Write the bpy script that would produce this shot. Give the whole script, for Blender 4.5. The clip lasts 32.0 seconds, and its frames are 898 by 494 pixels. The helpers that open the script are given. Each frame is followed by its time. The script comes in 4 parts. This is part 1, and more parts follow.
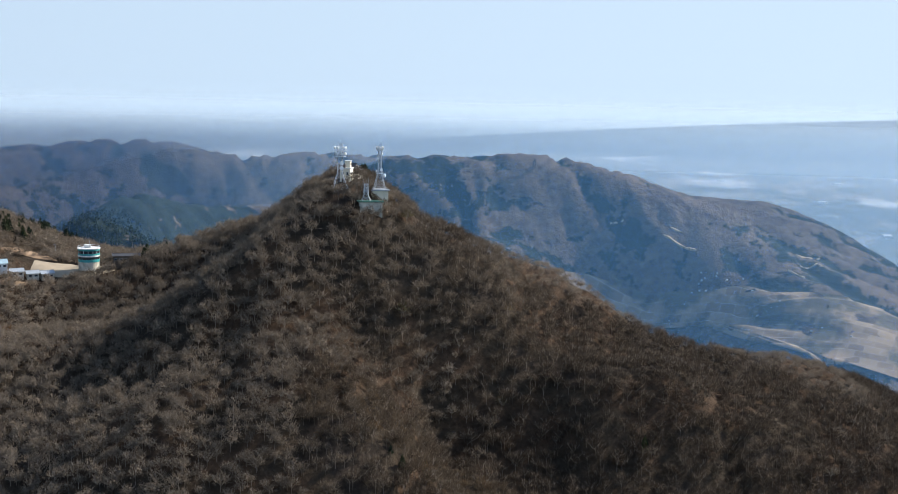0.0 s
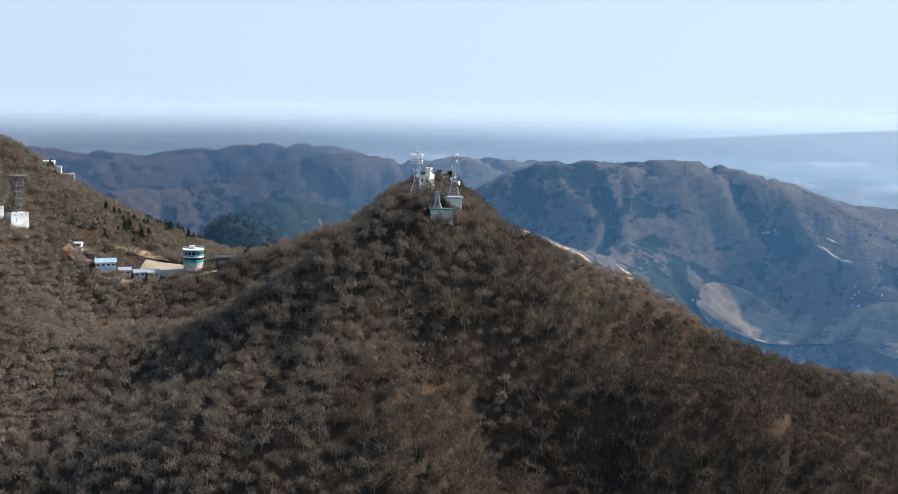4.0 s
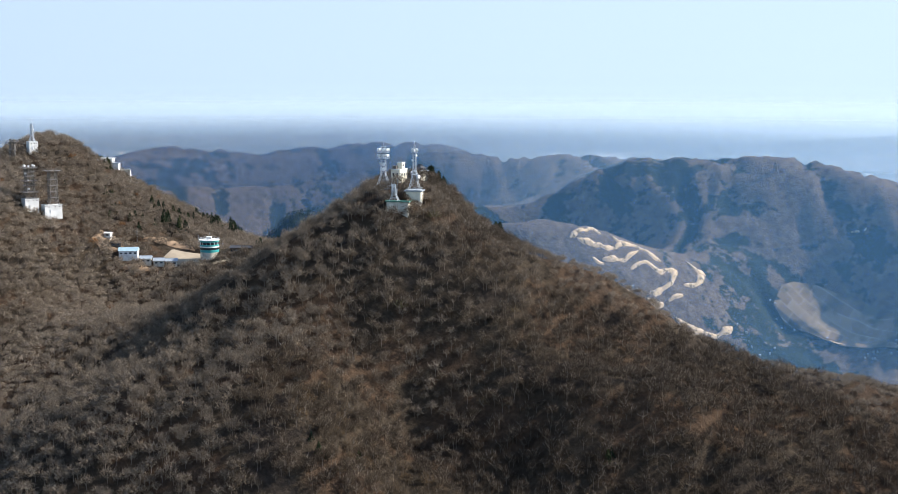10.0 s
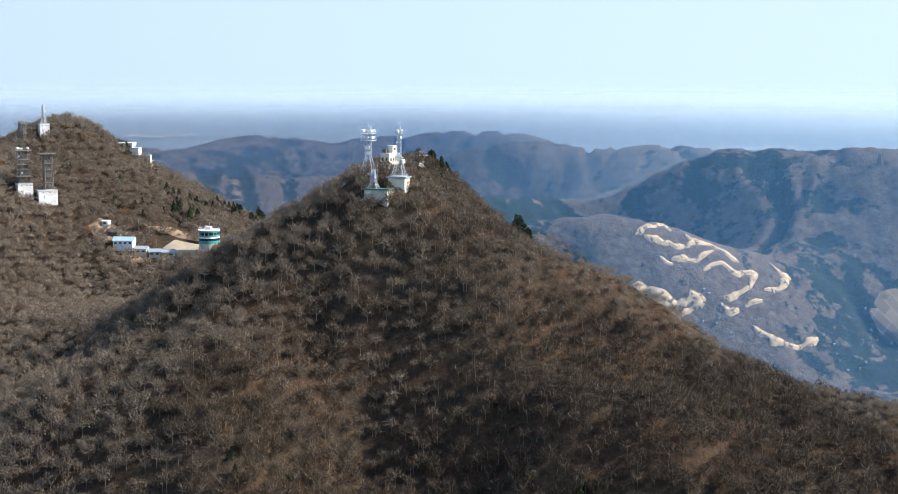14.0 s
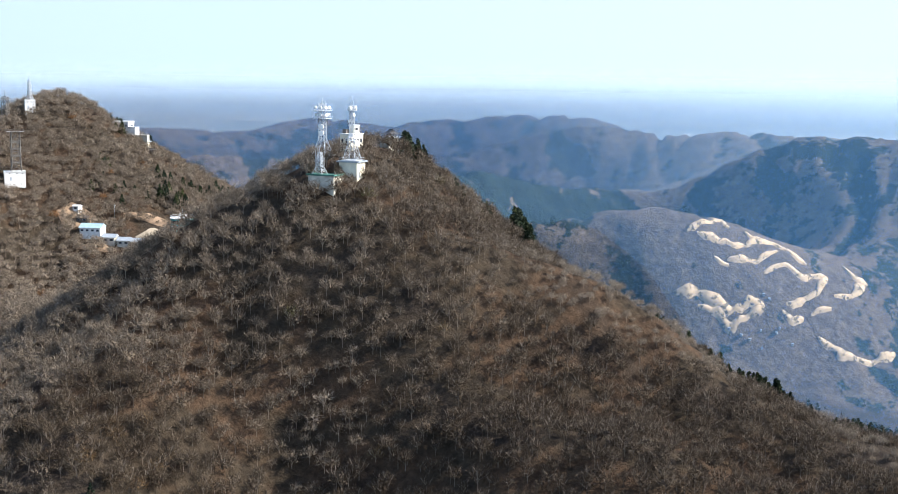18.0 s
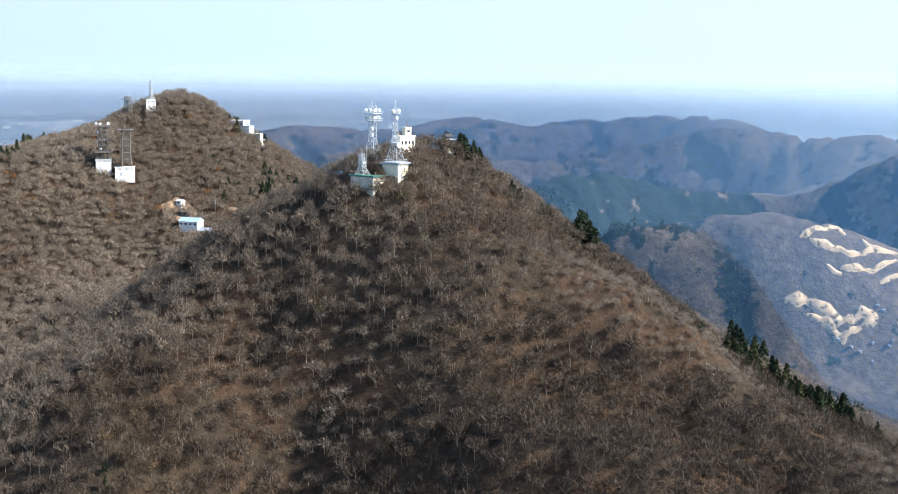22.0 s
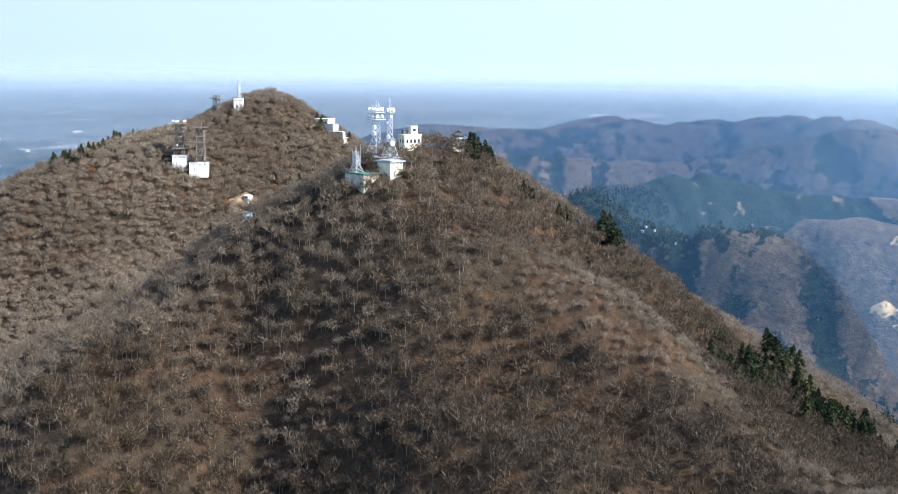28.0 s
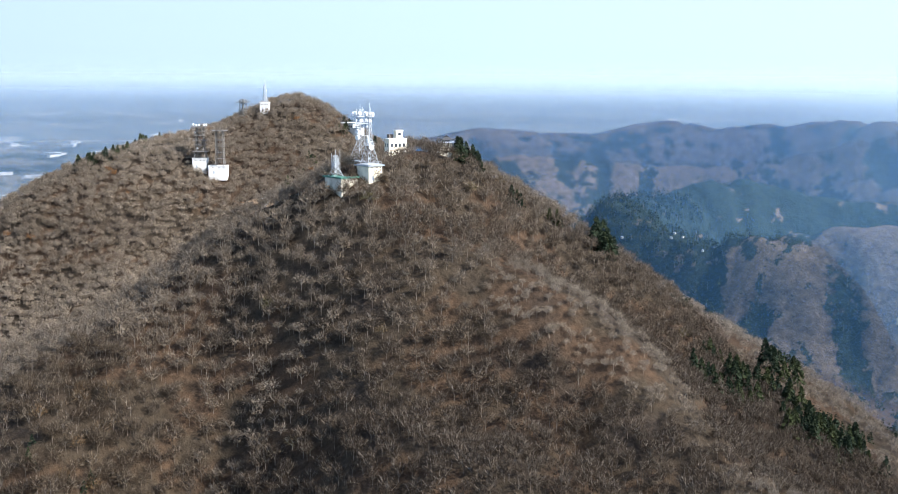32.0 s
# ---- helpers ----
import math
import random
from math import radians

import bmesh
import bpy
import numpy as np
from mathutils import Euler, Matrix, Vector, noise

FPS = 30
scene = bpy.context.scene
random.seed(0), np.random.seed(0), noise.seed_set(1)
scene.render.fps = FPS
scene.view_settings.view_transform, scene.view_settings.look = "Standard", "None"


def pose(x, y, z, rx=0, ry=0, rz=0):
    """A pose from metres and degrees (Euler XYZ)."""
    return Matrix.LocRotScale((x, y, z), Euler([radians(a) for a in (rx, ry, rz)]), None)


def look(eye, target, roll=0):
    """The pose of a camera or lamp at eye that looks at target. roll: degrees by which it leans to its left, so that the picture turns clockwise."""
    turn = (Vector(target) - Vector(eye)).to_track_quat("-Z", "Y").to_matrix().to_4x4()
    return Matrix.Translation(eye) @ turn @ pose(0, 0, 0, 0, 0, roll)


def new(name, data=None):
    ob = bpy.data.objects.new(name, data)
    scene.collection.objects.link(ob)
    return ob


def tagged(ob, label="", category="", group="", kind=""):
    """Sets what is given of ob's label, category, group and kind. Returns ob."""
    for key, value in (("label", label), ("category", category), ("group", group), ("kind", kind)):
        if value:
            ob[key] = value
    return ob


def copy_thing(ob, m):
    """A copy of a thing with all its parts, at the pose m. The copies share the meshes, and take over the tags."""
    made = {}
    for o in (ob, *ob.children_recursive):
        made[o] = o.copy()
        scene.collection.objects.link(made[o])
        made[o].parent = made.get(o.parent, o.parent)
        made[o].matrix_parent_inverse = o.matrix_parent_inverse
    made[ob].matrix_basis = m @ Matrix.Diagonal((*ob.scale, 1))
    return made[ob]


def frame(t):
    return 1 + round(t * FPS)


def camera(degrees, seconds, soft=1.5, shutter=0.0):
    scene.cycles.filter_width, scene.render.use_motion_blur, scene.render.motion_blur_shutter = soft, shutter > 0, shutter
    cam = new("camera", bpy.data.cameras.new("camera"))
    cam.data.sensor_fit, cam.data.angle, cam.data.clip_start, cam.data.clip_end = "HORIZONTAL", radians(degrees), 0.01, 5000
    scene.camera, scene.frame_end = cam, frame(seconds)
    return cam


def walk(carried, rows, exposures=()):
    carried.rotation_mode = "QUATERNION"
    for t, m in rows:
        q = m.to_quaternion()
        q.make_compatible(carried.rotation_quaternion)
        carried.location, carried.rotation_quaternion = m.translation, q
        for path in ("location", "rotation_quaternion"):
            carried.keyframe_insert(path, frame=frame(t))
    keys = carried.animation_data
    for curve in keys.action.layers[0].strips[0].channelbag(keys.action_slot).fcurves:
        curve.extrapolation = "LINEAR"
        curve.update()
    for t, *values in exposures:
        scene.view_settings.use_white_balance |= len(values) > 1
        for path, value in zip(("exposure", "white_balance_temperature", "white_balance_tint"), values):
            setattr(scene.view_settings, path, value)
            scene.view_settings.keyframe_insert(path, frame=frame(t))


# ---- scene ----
cam = camera(40.56, 32.0, 0.8)
# seconds, eye (m), yaw, pitch, roll (degrees)
ROWS = [
    (0, -0.07, 1.85, 460.18, -0.011, -7.219, 1.189),
    (1, 17.74, 5.44, 461.71, 3.063, -7.316, 1.395),
    (2, 36.59, 6.65, 463.64, 6.136, -7.338, 1.523),
    (2.5, 46.19, 7.14, 464.15, 7.201, -7.309, 1.502),
    (3, 55.98, 7.81, 464.42, 8.398, -7.283, 1.473),
    (3.5, 66.44, 9.17, 464.47, 9.527, -7.297, 1.231),
    (5.5, 114.42, 21.66, 462.22, 14.232, -7.192, 0.686),
    (6, 125.51, 25.37, 462.22, 15.269, -7.199, 0.681),
    (7, 146.10, 33.08, 462.45, 17.217, -7.349, 0.562),
    (8, 166.79, 40.94, 461.66, 18.866, -7.392, 0.461),
    (8.5, 177.89, 42.58, 461.58, 19.386, -7.387, 0.367),
    (9, 190.47, 41.23, 461.92, 19.942, -7.375, 0.271),
    (9.5, 206.24, 35.97, 462.54, 20.782, -7.358, 0.205),
    (10, 220.83, 33.16, 462.90, 21.737, -7.344, 0.170),
    (10.5, 234.29, 33.26, 463.01, 22.626, -7.366, 0.103),
    (11, 245.05, 38.62, 462.70, 23.345, -7.365, -0.006),
    (11.5, 252.48, 49.86, 461.85, 23.941, -7.388, -0.096),
    (12, 257.09, 65.54, 460.42, 24.415, -7.420, -0.089),
    (12.5, 259.99, 83.32, 458.52, 25.258, -7.444, -0.110),
    (13, 262.03, 101.47, 456.44, 26.332, -7.485, -0.129),
    (13.5, 263.36, 119.63, 454.45, 27.827, -7.532, 0.028),
    (15.5, 262.54, 195.58, 448.22, 31.237, -7.772, 0.529),
    (16, 263.07, 211.93, 446.68, 31.878, -7.891, 0.625),
    (16.5, 264.82, 225.47, 445.50, 33.049, -7.884, 0.597),
    (17, 268.24, 235.87, 445.00, 33.944, -8.009, 0.613),
    (17.5, 273.64, 243.01, 445.21, 34.575, -8.047, 0.564),
    (18, 280.53, 247.96, 445.82, 35.200, -8.172, 0.532),
    (18.5, 288.22, 252.12, 446.48, 36.492, -8.215, 0.549),
    (19, 296.26, 256.29, 447.05, 38.109, -8.311, 0.586),
    (19.5, 304.22, 260.80, 447.51, 39.727, -8.358, 0.588),
    (20, 311.80, 265.69, 447.95, 41.700, -8.428, 0.622),
    (20.5, 318.87, 270.85, 448.44, 42.409, -8.400, 0.600),
    (21, 325.41, 275.98, 448.85, 43.247, -8.355, 0.619),
    (21.5, 331.48, 280.85, 449.13, 44.090, -8.397, 0.566),
    (22, 337.25, 285.56, 449.40, 44.888, -8.406, 0.548),
    (22.5, 342.79, 290.23, 449.80, 45.504, -8.512, 0.565),
    (23, 348.03, 294.88, 450.15, 46.086, -8.394, 0.609),
    (23.5, 352.91, 299.47, 450.23, 46.542, -8.456, 0.539),
    (24, 357.59, 304.11, 450.13, 46.991, -8.394, 0.507),
    (24.5, 362.34, 308.99, 450.01, 47.757, -8.449, 0.452),
    (25, 367.37, 314.30, 449.86, 48.639, -8.374, 0.438),
    (25.5, 372.76, 320.29, 449.69, 49.692, -8.397, 0.532),
    (27.5, 395.27, 348.33, 449.92, 54.354, -8.525, 0.356),
    (28, 400.24, 355.02, 450.17, 55.141, -8.520, 0.338),
    (28.5, 404.63, 361.11, 450.39, 56.765, -8.450, 0.405),
    (29, 408.43, 366.56, 450.51, 57.393, -8.371, 0.388),
    (29.5, 411.75, 371.60, 450.50, 57.938, -8.411, 0.408),
    (30, 414.67, 376.42, 450.42, 58.568, -8.308, 0.412),
    (30.5, 417.35, 381.22, 450.35, 59.030, -8.313, 0.361),
    (31, 420.00, 386.28, 450.33, 59.270, -8.334, 0.286),
    (31.5, 422.76, 391.78, 450.40, 59.534, -8.348, 0.284),
    (32, 425.62, 397.60, 450.53, 59.688, -8.362, 0.273),
]
walk(cam, [(t, pose(x, y, z, 90 + pitch, 0, yaw) @ pose(0, 0, 0, 0, 0, roll)) for t, x, y, z, yaw, pitch, roll in ROWS],
     [(0, 0.88, 6700, 10), (9, 1.07, 6600, 10), (13, 1.1, 6600, 10), (16, 1.35, 6600, 10), (22, 1.42, 6500, 10), (32, 1.45, 6400, 10)])

# ---- light ----
SUN_YAW, SUN_UP = -59.0, 36.0          # degrees to the left of +y, and above the horizon
sun_way = Vector((-math.sin(radians(SUN_YAW)) * math.cos(radians(SUN_UP)), math.cos(radians(SUN_YAW)) * math.cos(radians(SUN_UP)), math.sin(radians(SUN_UP))))
sun = new("sun", bpy.data.lights.new("sun", "SUN"))
sun.data.energy, sun.data.angle, sun.data.color = 4.3, radians(0.53), (1.0, 0.94, 0.86)
sun.matrix_world = look((0, 0, 900), Vector((0, 0, 900)) - sun_way)
world = bpy.data.worlds.new("world")
scene.world = world
world.use_nodes = True
wn, wl = world.node_tree.nodes, world.node_tree.links
sky = wn.new("ShaderNodeTexSky")
sky.sky_type, sky.sun_disc = "NISHITA", False
sky.sun_elevation, sky.sun_rotation = radians(SUN_UP), radians(-SUN_YAW)
sky.altitude, sky.air_density, sky.dust_density, sky.ozone_density = 800, 1.2, 0.7, 1.0
wl.new(sky.outputs[0], wn["Background"].inputs[0])
wn["Background"].inputs[1].default_value = 0.12

# ---- materials ----


def material(name):
    m = bpy.data.materials.new(name)
    m.use_nodes = True
    return m, m.node_tree.nodes, m.node_tree.links, m.node_tree.nodes["Principled BSDF"]


def ramp(nodes, links, source, stops):
    r = nodes.new("ShaderNodeValToRGB")
    while len(r.color_ramp.elements) < len(stops):
        r.color_ramp.elements.new(0.5)
    for e, (p, c) in zip(r.color_ramp.elements, stops):
        e.position, e.color = p, (*c, 1)
    links.new(source, r.inputs[0])
    return r.outputs[0]


def noise_node(nodes, links, scale, detail=4.0, rough=0.55, space="Object"):
    co = nodes.new("ShaderNodeTexCoord")
    n = nodes.new("ShaderNodeTexNoise")
    n.inputs["Scale"].default_value, n.inputs["Detail"].default_value, n.inputs["Roughness"].default_value = scale, detail, rough
    links.new(co.outputs[space], n.inputs["Vector"])
    return n.outputs["Fac"]


def mix_color(nodes, links, fac, a, b, blend="MIX"):
    m = nodes.new("ShaderNodeMix")
    m.data_type, m.blend_type = "RGBA", blend
    for sock, v in ((m.inputs[0], fac), (m.inputs[6], a), (m.inputs[7], b)):
        if isinstance(v, (int, float)):
            sock.default_value = v
        elif isinstance(v, tuple):
            sock.default_value = (*v, 1)
        else:
            links.new(v, sock)
    return m.outputs[2]


def bump(nodes, links, height, strength, distance, bsdf):
    b = nodes.new("ShaderNodeBump")
    b.inputs["Strength"].default_value, b.inputs["Distance"].default_value = strength, distance
    links.new(height, b.inputs["Height"])
    links.new(b.outputs[0], bsdf.inputs["Normal"])


def plain_material(name, color, rough=0.7, metal=0.0, spread=0.18, scale=0.6, fine=6.0, relief=0.02):
    """A painted, cast or sawn surface: blotches and streaks at two scales, slight relief."""
    m, n, l, b = material(name)
    big, small = noise_node(n, l, scale), noise_node(n, l, fine, 6)
    dark = tuple(c * (1 - spread) for c in color)
    lite = tuple(min(1, c * (1 + spread * 0.6)) for c in color)
    c1 = ramp(n, l, big, [(0.3, dark), (0.7, lite)])
    c2 = mix_color(n, l, small, tuple(1 - spread * 0.5 for _ in range(3)), (1.0, 1.0, 1.0))
    l.new(mix_color(n, l, 1.0, c1, c2, "MULTIPLY"), b.inputs["Base Color"])
    b.inputs["Roughness"].default_value, b.inputs["Metallic"].default_value = rough, metal
    bump(n, l, small, 0.3, relief, b)
    return m


def twig_material(name, stops, source="tint", rough=0.85):
    """Bark and twigs: a colour for each tree, varied from twig to twig."""
    m, n, l, b = material(name)
    if source == "tint":
        at = n.new("ShaderNodeAttribute")
        at.attribute_name = "tint"
        tree = at.outputs["Fac"]
    else:
        tree = n.new("ShaderNodeObjectInfo").outputs["Random"]
    col = ramp(n, l, tree, stops)
    geo = n.new("ShaderNodeNewGeometry").outputs["Random Per Island"]
    vary = ramp(n, l, geo, [(0.0, (0.76, 0.75, 0.74)), (1.0, (1.22, 1.22, 1.22))])
    l.new(mix_color(n, l, 1.0, col, vary, "MULTIPLY"), b.inputs["Base Color"])
    b.inputs["Roughness"].default_value = rough
    b.inputs["Specular IOR Level"].default_value = 0.2
    # a spray of fine twigs lets half of the light through
    thin, mix = n.new("ShaderNodeBsdfTranslucent"), n.new("ShaderNodeMixShader")
    mix.inputs[0].default_value = 0.36
    l.new(b.inputs["Base Color"].links[0].from_socket, thin.inputs["Color"])
    l.new(b.outputs[0], mix.inputs[1])
    l.new(thin.outputs[0], mix.inputs[2])
    l.new(mix.outputs[0], n["Material Output"].inputs["Surface"])
    return m


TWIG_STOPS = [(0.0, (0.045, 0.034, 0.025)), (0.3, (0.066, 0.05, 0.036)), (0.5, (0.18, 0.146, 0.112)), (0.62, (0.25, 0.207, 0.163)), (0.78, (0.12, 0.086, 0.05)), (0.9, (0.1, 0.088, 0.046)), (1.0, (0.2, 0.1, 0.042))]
M_TWIGS = twig_material("bare_twigs", TWIG_STOPS)
M_LIMBS = twig_material("bark", [(0.0, (0.17, 0.143, 0.118)), (1.0, (0.3, 0.26, 0.215))])
M_NEEDLES = twig_material("needles", [(0.0, (0.016, 0.026, 0.016)), (0.6, (0.028, 0.042, 0.02)), (1.0, (0.05, 0.06, 0.022))])


def ground_material():
    m, n, l, b = material("forest_floor")
    at = n.new("ShaderNodeAttribute")
    at.attribute_name = "cover"
    sep = n.new("ShaderNodeSeparateColor")
    l.new(at.outputs["Color"], sep.inputs[0])
    patch, grain = noise_node(n, l, 0.02, 5), noise_node(n, l, 0.35, 8, 0.7)
    litter = ramp(n, l, patch, [(0.34, (0.042, 0.032, 0.024)), (0.46, (0.072, 0.047, 0.03)), (0.54, (0.05, 0.039, 0.027)), (0.66, (0.047, 0.037, 0.029))])
    speck = ramp(n, l, grain, [(0.32, (0.5, 0.5, 0.52)), (0.62, (1.15, 1.12, 1.1))])
    near = mix_color(n, l, 1.0, litter, speck, "MULTIPLY")
    # the low hills: bare woods on the ribs, dark evergreens in the gullies with the folds' shade put into their tone,
    # both broken crown by crown
    stand, crowns = noise_node(n, l, 0.012, 6, 0.6), noise_node(n, l, 0.16, 8, 0.72)
    bare = ramp(n, l, stand, [(0.36, (0.1, 0.078, 0.06)), (0.5, (0.15, 0.116, 0.084)), (0.62, (0.12, 0.097, 0.075)), (0.72, (0.2, 0.152, 0.105))])
    ragged = n.new("ShaderNodeMath")
    ragged.operation = "ADD"
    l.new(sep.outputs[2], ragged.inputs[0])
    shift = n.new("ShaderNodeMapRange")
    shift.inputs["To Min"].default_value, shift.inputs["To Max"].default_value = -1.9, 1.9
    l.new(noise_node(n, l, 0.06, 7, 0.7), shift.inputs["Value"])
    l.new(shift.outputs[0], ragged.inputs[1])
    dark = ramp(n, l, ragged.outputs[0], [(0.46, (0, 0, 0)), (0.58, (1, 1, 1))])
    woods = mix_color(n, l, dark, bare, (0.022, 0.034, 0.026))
    tops = ramp(n, l, crowns, [(0.35, (0.55, 0.56, 0.58)), (0.65, (1.22, 1.2, 1.18))])
    wild = mix_color(n, l, 1.0, woods, tops, "MULTIPLY")
    # the plain: small plots, scattered groves, pale built-up patches
    cells = n.new("ShaderNodeTexVoronoi")
    co = n.new("ShaderNodeTexCoord")
    l.new(co.outputs["Object"], cells.inputs["Vector"])
    cells.inputs["Scale"].default_value = 0.022
    plots = ramp(n, l, cells.outputs["Color"], [(0.2, (0.17, 0.15, 0.11)), (0.5, (0.24, 0.21, 0.165)), (0.8, (0.13, 0.125, 0.09))])
    groves = noise_node(n, l, 0.009, 7, 0.66)
    farm = mix_color(n, l, ramp(n, l, groves, [(0.47, (0, 0, 0)), (0.54, (1, 1, 1))]), plots, (0.06, 0.07, 0.05))
    built = noise_node(n, l, 0.0031, 8, 0.72)
    farm = mix_color(n, l, ramp(n, l, built, [(0.58, (0, 0, 0)), (0.63, (1, 1, 1))]), farm, (0.52, 0.5, 0.46))
    c = mix_color(n, l, sep.outputs[0], near, wild)
    c = mix_color(n, l, sep.outputs[1], c, farm)
    l.new(c, b.inputs["Base Color"])
    b.inputs["Roughness"].default_value = 0.95
    b.inputs["Specular IOR Level"].default_value = 0.1
    bump(n, l, crowns, 0.8, 4.0, b)
    return m


M_GROUND = ground_material()

# ---- the lie of the land ----
# hills, knolls and gullies: x, y, height, two half widths, turn
SUMMITS = [
    (-50, 653, 66, 39, 40, 0.57), (-35, 704, 104, 160, 171, 0.39), (94, 662, 48, 46, 32, 0.13), (-98, 587, 33, 94, 32, 0.13),
    (-121, 771, 28, 86, 113, 0.37), (-375, 754, 48, 78, 161, 2.76), (-434, 761, 127, 192, 179, 2.00), (-336, 555, 74, 64, 104, 3.05),
    (-103, 490, 38, 134, 45, 3.13), (34, 584, -55, 32, 61, 2.34),
]
SPURS = [
    (-42, 619, 10, 15, 14, 0.0), (-250, 626, -9, 26, 22, 0.0),
    (-6, 560, -29, 85, 32, 2.11), (246, 731, 50, 69, 136, 0.16), (15, 602, 44, 32, 83, 2.68), (-100, 557, 18, 174, 32, 1.23),
    (-105, 712, 19, 32, 75, 1.93), (-369, 740, 23, 32, 32, 0.09), (78, 586, 48, 91, 32, 0.03), (-18, 501, 18, 169, 32, 0.74),
    (199, 662, 24, 36, 32, 2.97), (-3, 552, -9, 8, 22, 0.16),
]
KNOLLS = [  # swells and hollows of the near flank
    (-60, 528, 15, 25, 25, 0.0), (-11, 575, 8, 25, 25, 0.0), (110, 649, -10, 25, 25, 0.0),
]
FAR_RANGES = [
    (43, 1233, 103, 169, 55, 3.07), (330, 1259, 119, 226, 124, 1.79), (-110, 1328, 133, 160, 52, 0.22), (-407, 1275, 10, 93, 69, 2.92),
    (-745, 1093, 120, 166, 119, 1.06), (-133, 1189, 80, 91, 40, 0.40), (-555, 1044, 71, 128, 110, 0.68), (19, 1139, 96, 77, 74, 0.11),
    (-650, 1383, 105, 163, 84, 0.36), (144, 1214, 43, 170, 47, 2.42), (-333, 1309, 98, 116, 58, 0.66), (-534, 1217, 11, 13, 13, 0.0),
    (-501, 1215, 78, 105, 44, 0.66), (-267, 1040, 128, 112, 36, 1.20), (-334, 1031, 68, 79, 33, 0.95), (-200, 963, 109, 86, 32, 0.31),
    (-74, 1031, 112, 74, 40, 0.33),
]
CANOPY = 6.0


def lattice(ix, iy, seed):
    h = np.sin(ix * 127.1 + iy * 311.7 + seed * 74.7) * 43758.5453
    return h - np.floor(h)


def value_noise(x, y, seed=0):
    ix, iy = np.floor(x), np.floor(y)
    fx, fy = x - ix, y - iy
    fx, fy = fx * fx * (3 - 2 * fx), fy * fy * (3 - 2 * fy)
    a, b = lattice(ix, iy, seed), lattice(ix + 1, iy, seed)
    c, d = lattice(ix, iy + 1, seed), lattice(ix + 1, iy + 1, seed)
    return (a * (1 - fx) + b * fx) * (1 - fy) + (c * (1 - fx) + d * fx) * fy


def fbm(x, y, octaves=4, seed=0):
    total, amp, out = 0.0, 1.0, 0.0
    for o in range(octaves):
        out = out + amp * (value_noise(x * 2 ** o, y * 2 ** o, seed + o) - 0.5)
        total, amp = total + amp, amp * 0.5
    return out / total


def swells(x, y, forms):
    h = np.zeros_like(x)
    for a, b, am, su, sv, th in forms:
        c, s = math.cos(th), math.sin(th)
        dx, dy = x - a, y - b
        h += am * np.exp(-0.5 * (((dx * c + dy * s) / su) ** 2 + ((-dx * s + dy * c) / sv) ** 2))
    return h


def near_land(x, y):
    return 220 + swells(x, y, SUMMITS) + swells(x, y, SPURS) + swells(x, y, KNOLLS) - CANOPY


def gullies(x, y, ground, cell, pitch, seed, skew=0.0):
    """Ribs and gullies that run down the slopes of ground, about -1 to 1: a patch of waves in each cell, laid along its contour."""
    wx = x + cell * 0.55 * fbm(x / cell, y / cell, 3, seed + 21)
    wy = y + cell * 0.55 * fbm(x / cell, y / cell, 3, seed + 31)
    i0, i1 = int(np.floor(wx.min() / cell)) - 2, int(np.floor(wx.max() / cell)) + 3
    j0, j1 = int(np.floor(wy.min() / cell)) - 2, int(np.floor(wy.max() / cell)) + 3
    gi, gj = np.meshgrid(np.arange(i0, i1), np.arange(j0, j1), indexing="ij")
    cx, cy = (gi + lattice(gi, gj, seed)) * cell, (gj + lattice(gi, gj, seed + 3)) * cell
    e = cell * 0.3
    sx, sy = ground(cx + e, cy) - ground(cx - e, cy), ground(cx, cy + e) - ground(cx, cy - e)
    way = np.arctan2(sx, -sy) + radians(skew) + 0.9 * (lattice(gi, gj, seed + 5) - 0.5)
    turns = 6.283 / (pitch * (0.65 + 0.8 * lattice(gi, gj, seed + 11)))
    tx, ty, phase = np.cos(way) * turns, np.sin(way) * turns, 6.283 * lattice(gi, gj, seed + 7)
    size = 0.35 + 1.1 * lattice(gi, gj, seed + 13)
    ix, iy = np.floor(wx / cell).astype(int) - i0, np.floor(wy / cell).astype(int) - j0
    total, weight = np.zeros_like(x), np.full_like(x, 1e-6)
    for di in (-1, 0, 1):
        for dj in (-1, 0, 1):
            a, b = ix + di, iy + dj
            dx, dy = wx - cx[a, b], wy - cy[a, b]
            w = np.exp(-(dx * dx + dy * dy) / (0.3 * cell * cell))
            total += w * size[a, b] * np.cos(dx * tx[a, b] + dy * ty[a, b] + phase[a, b])
            weight += w
    wave = total / weight
    return 0.6 * wave + 0.4 * (1 - 2.4 * np.sqrt(wave * wave + 0.03))


def far_smooth(x, y):
    r = np.hypot(x - 200, y - 250)
    base = np.interp(r, [0, 600, 900, 1200, 1700, 2600, 4900, 9000], [200, 200, 205, 235, 290, 325, 352, 352])
    return base + swells(x, y, FAR_RANGES)


def far_folds(x, y):
    return gullies(x, y, far_smooth, 48, 42, 5, 38)


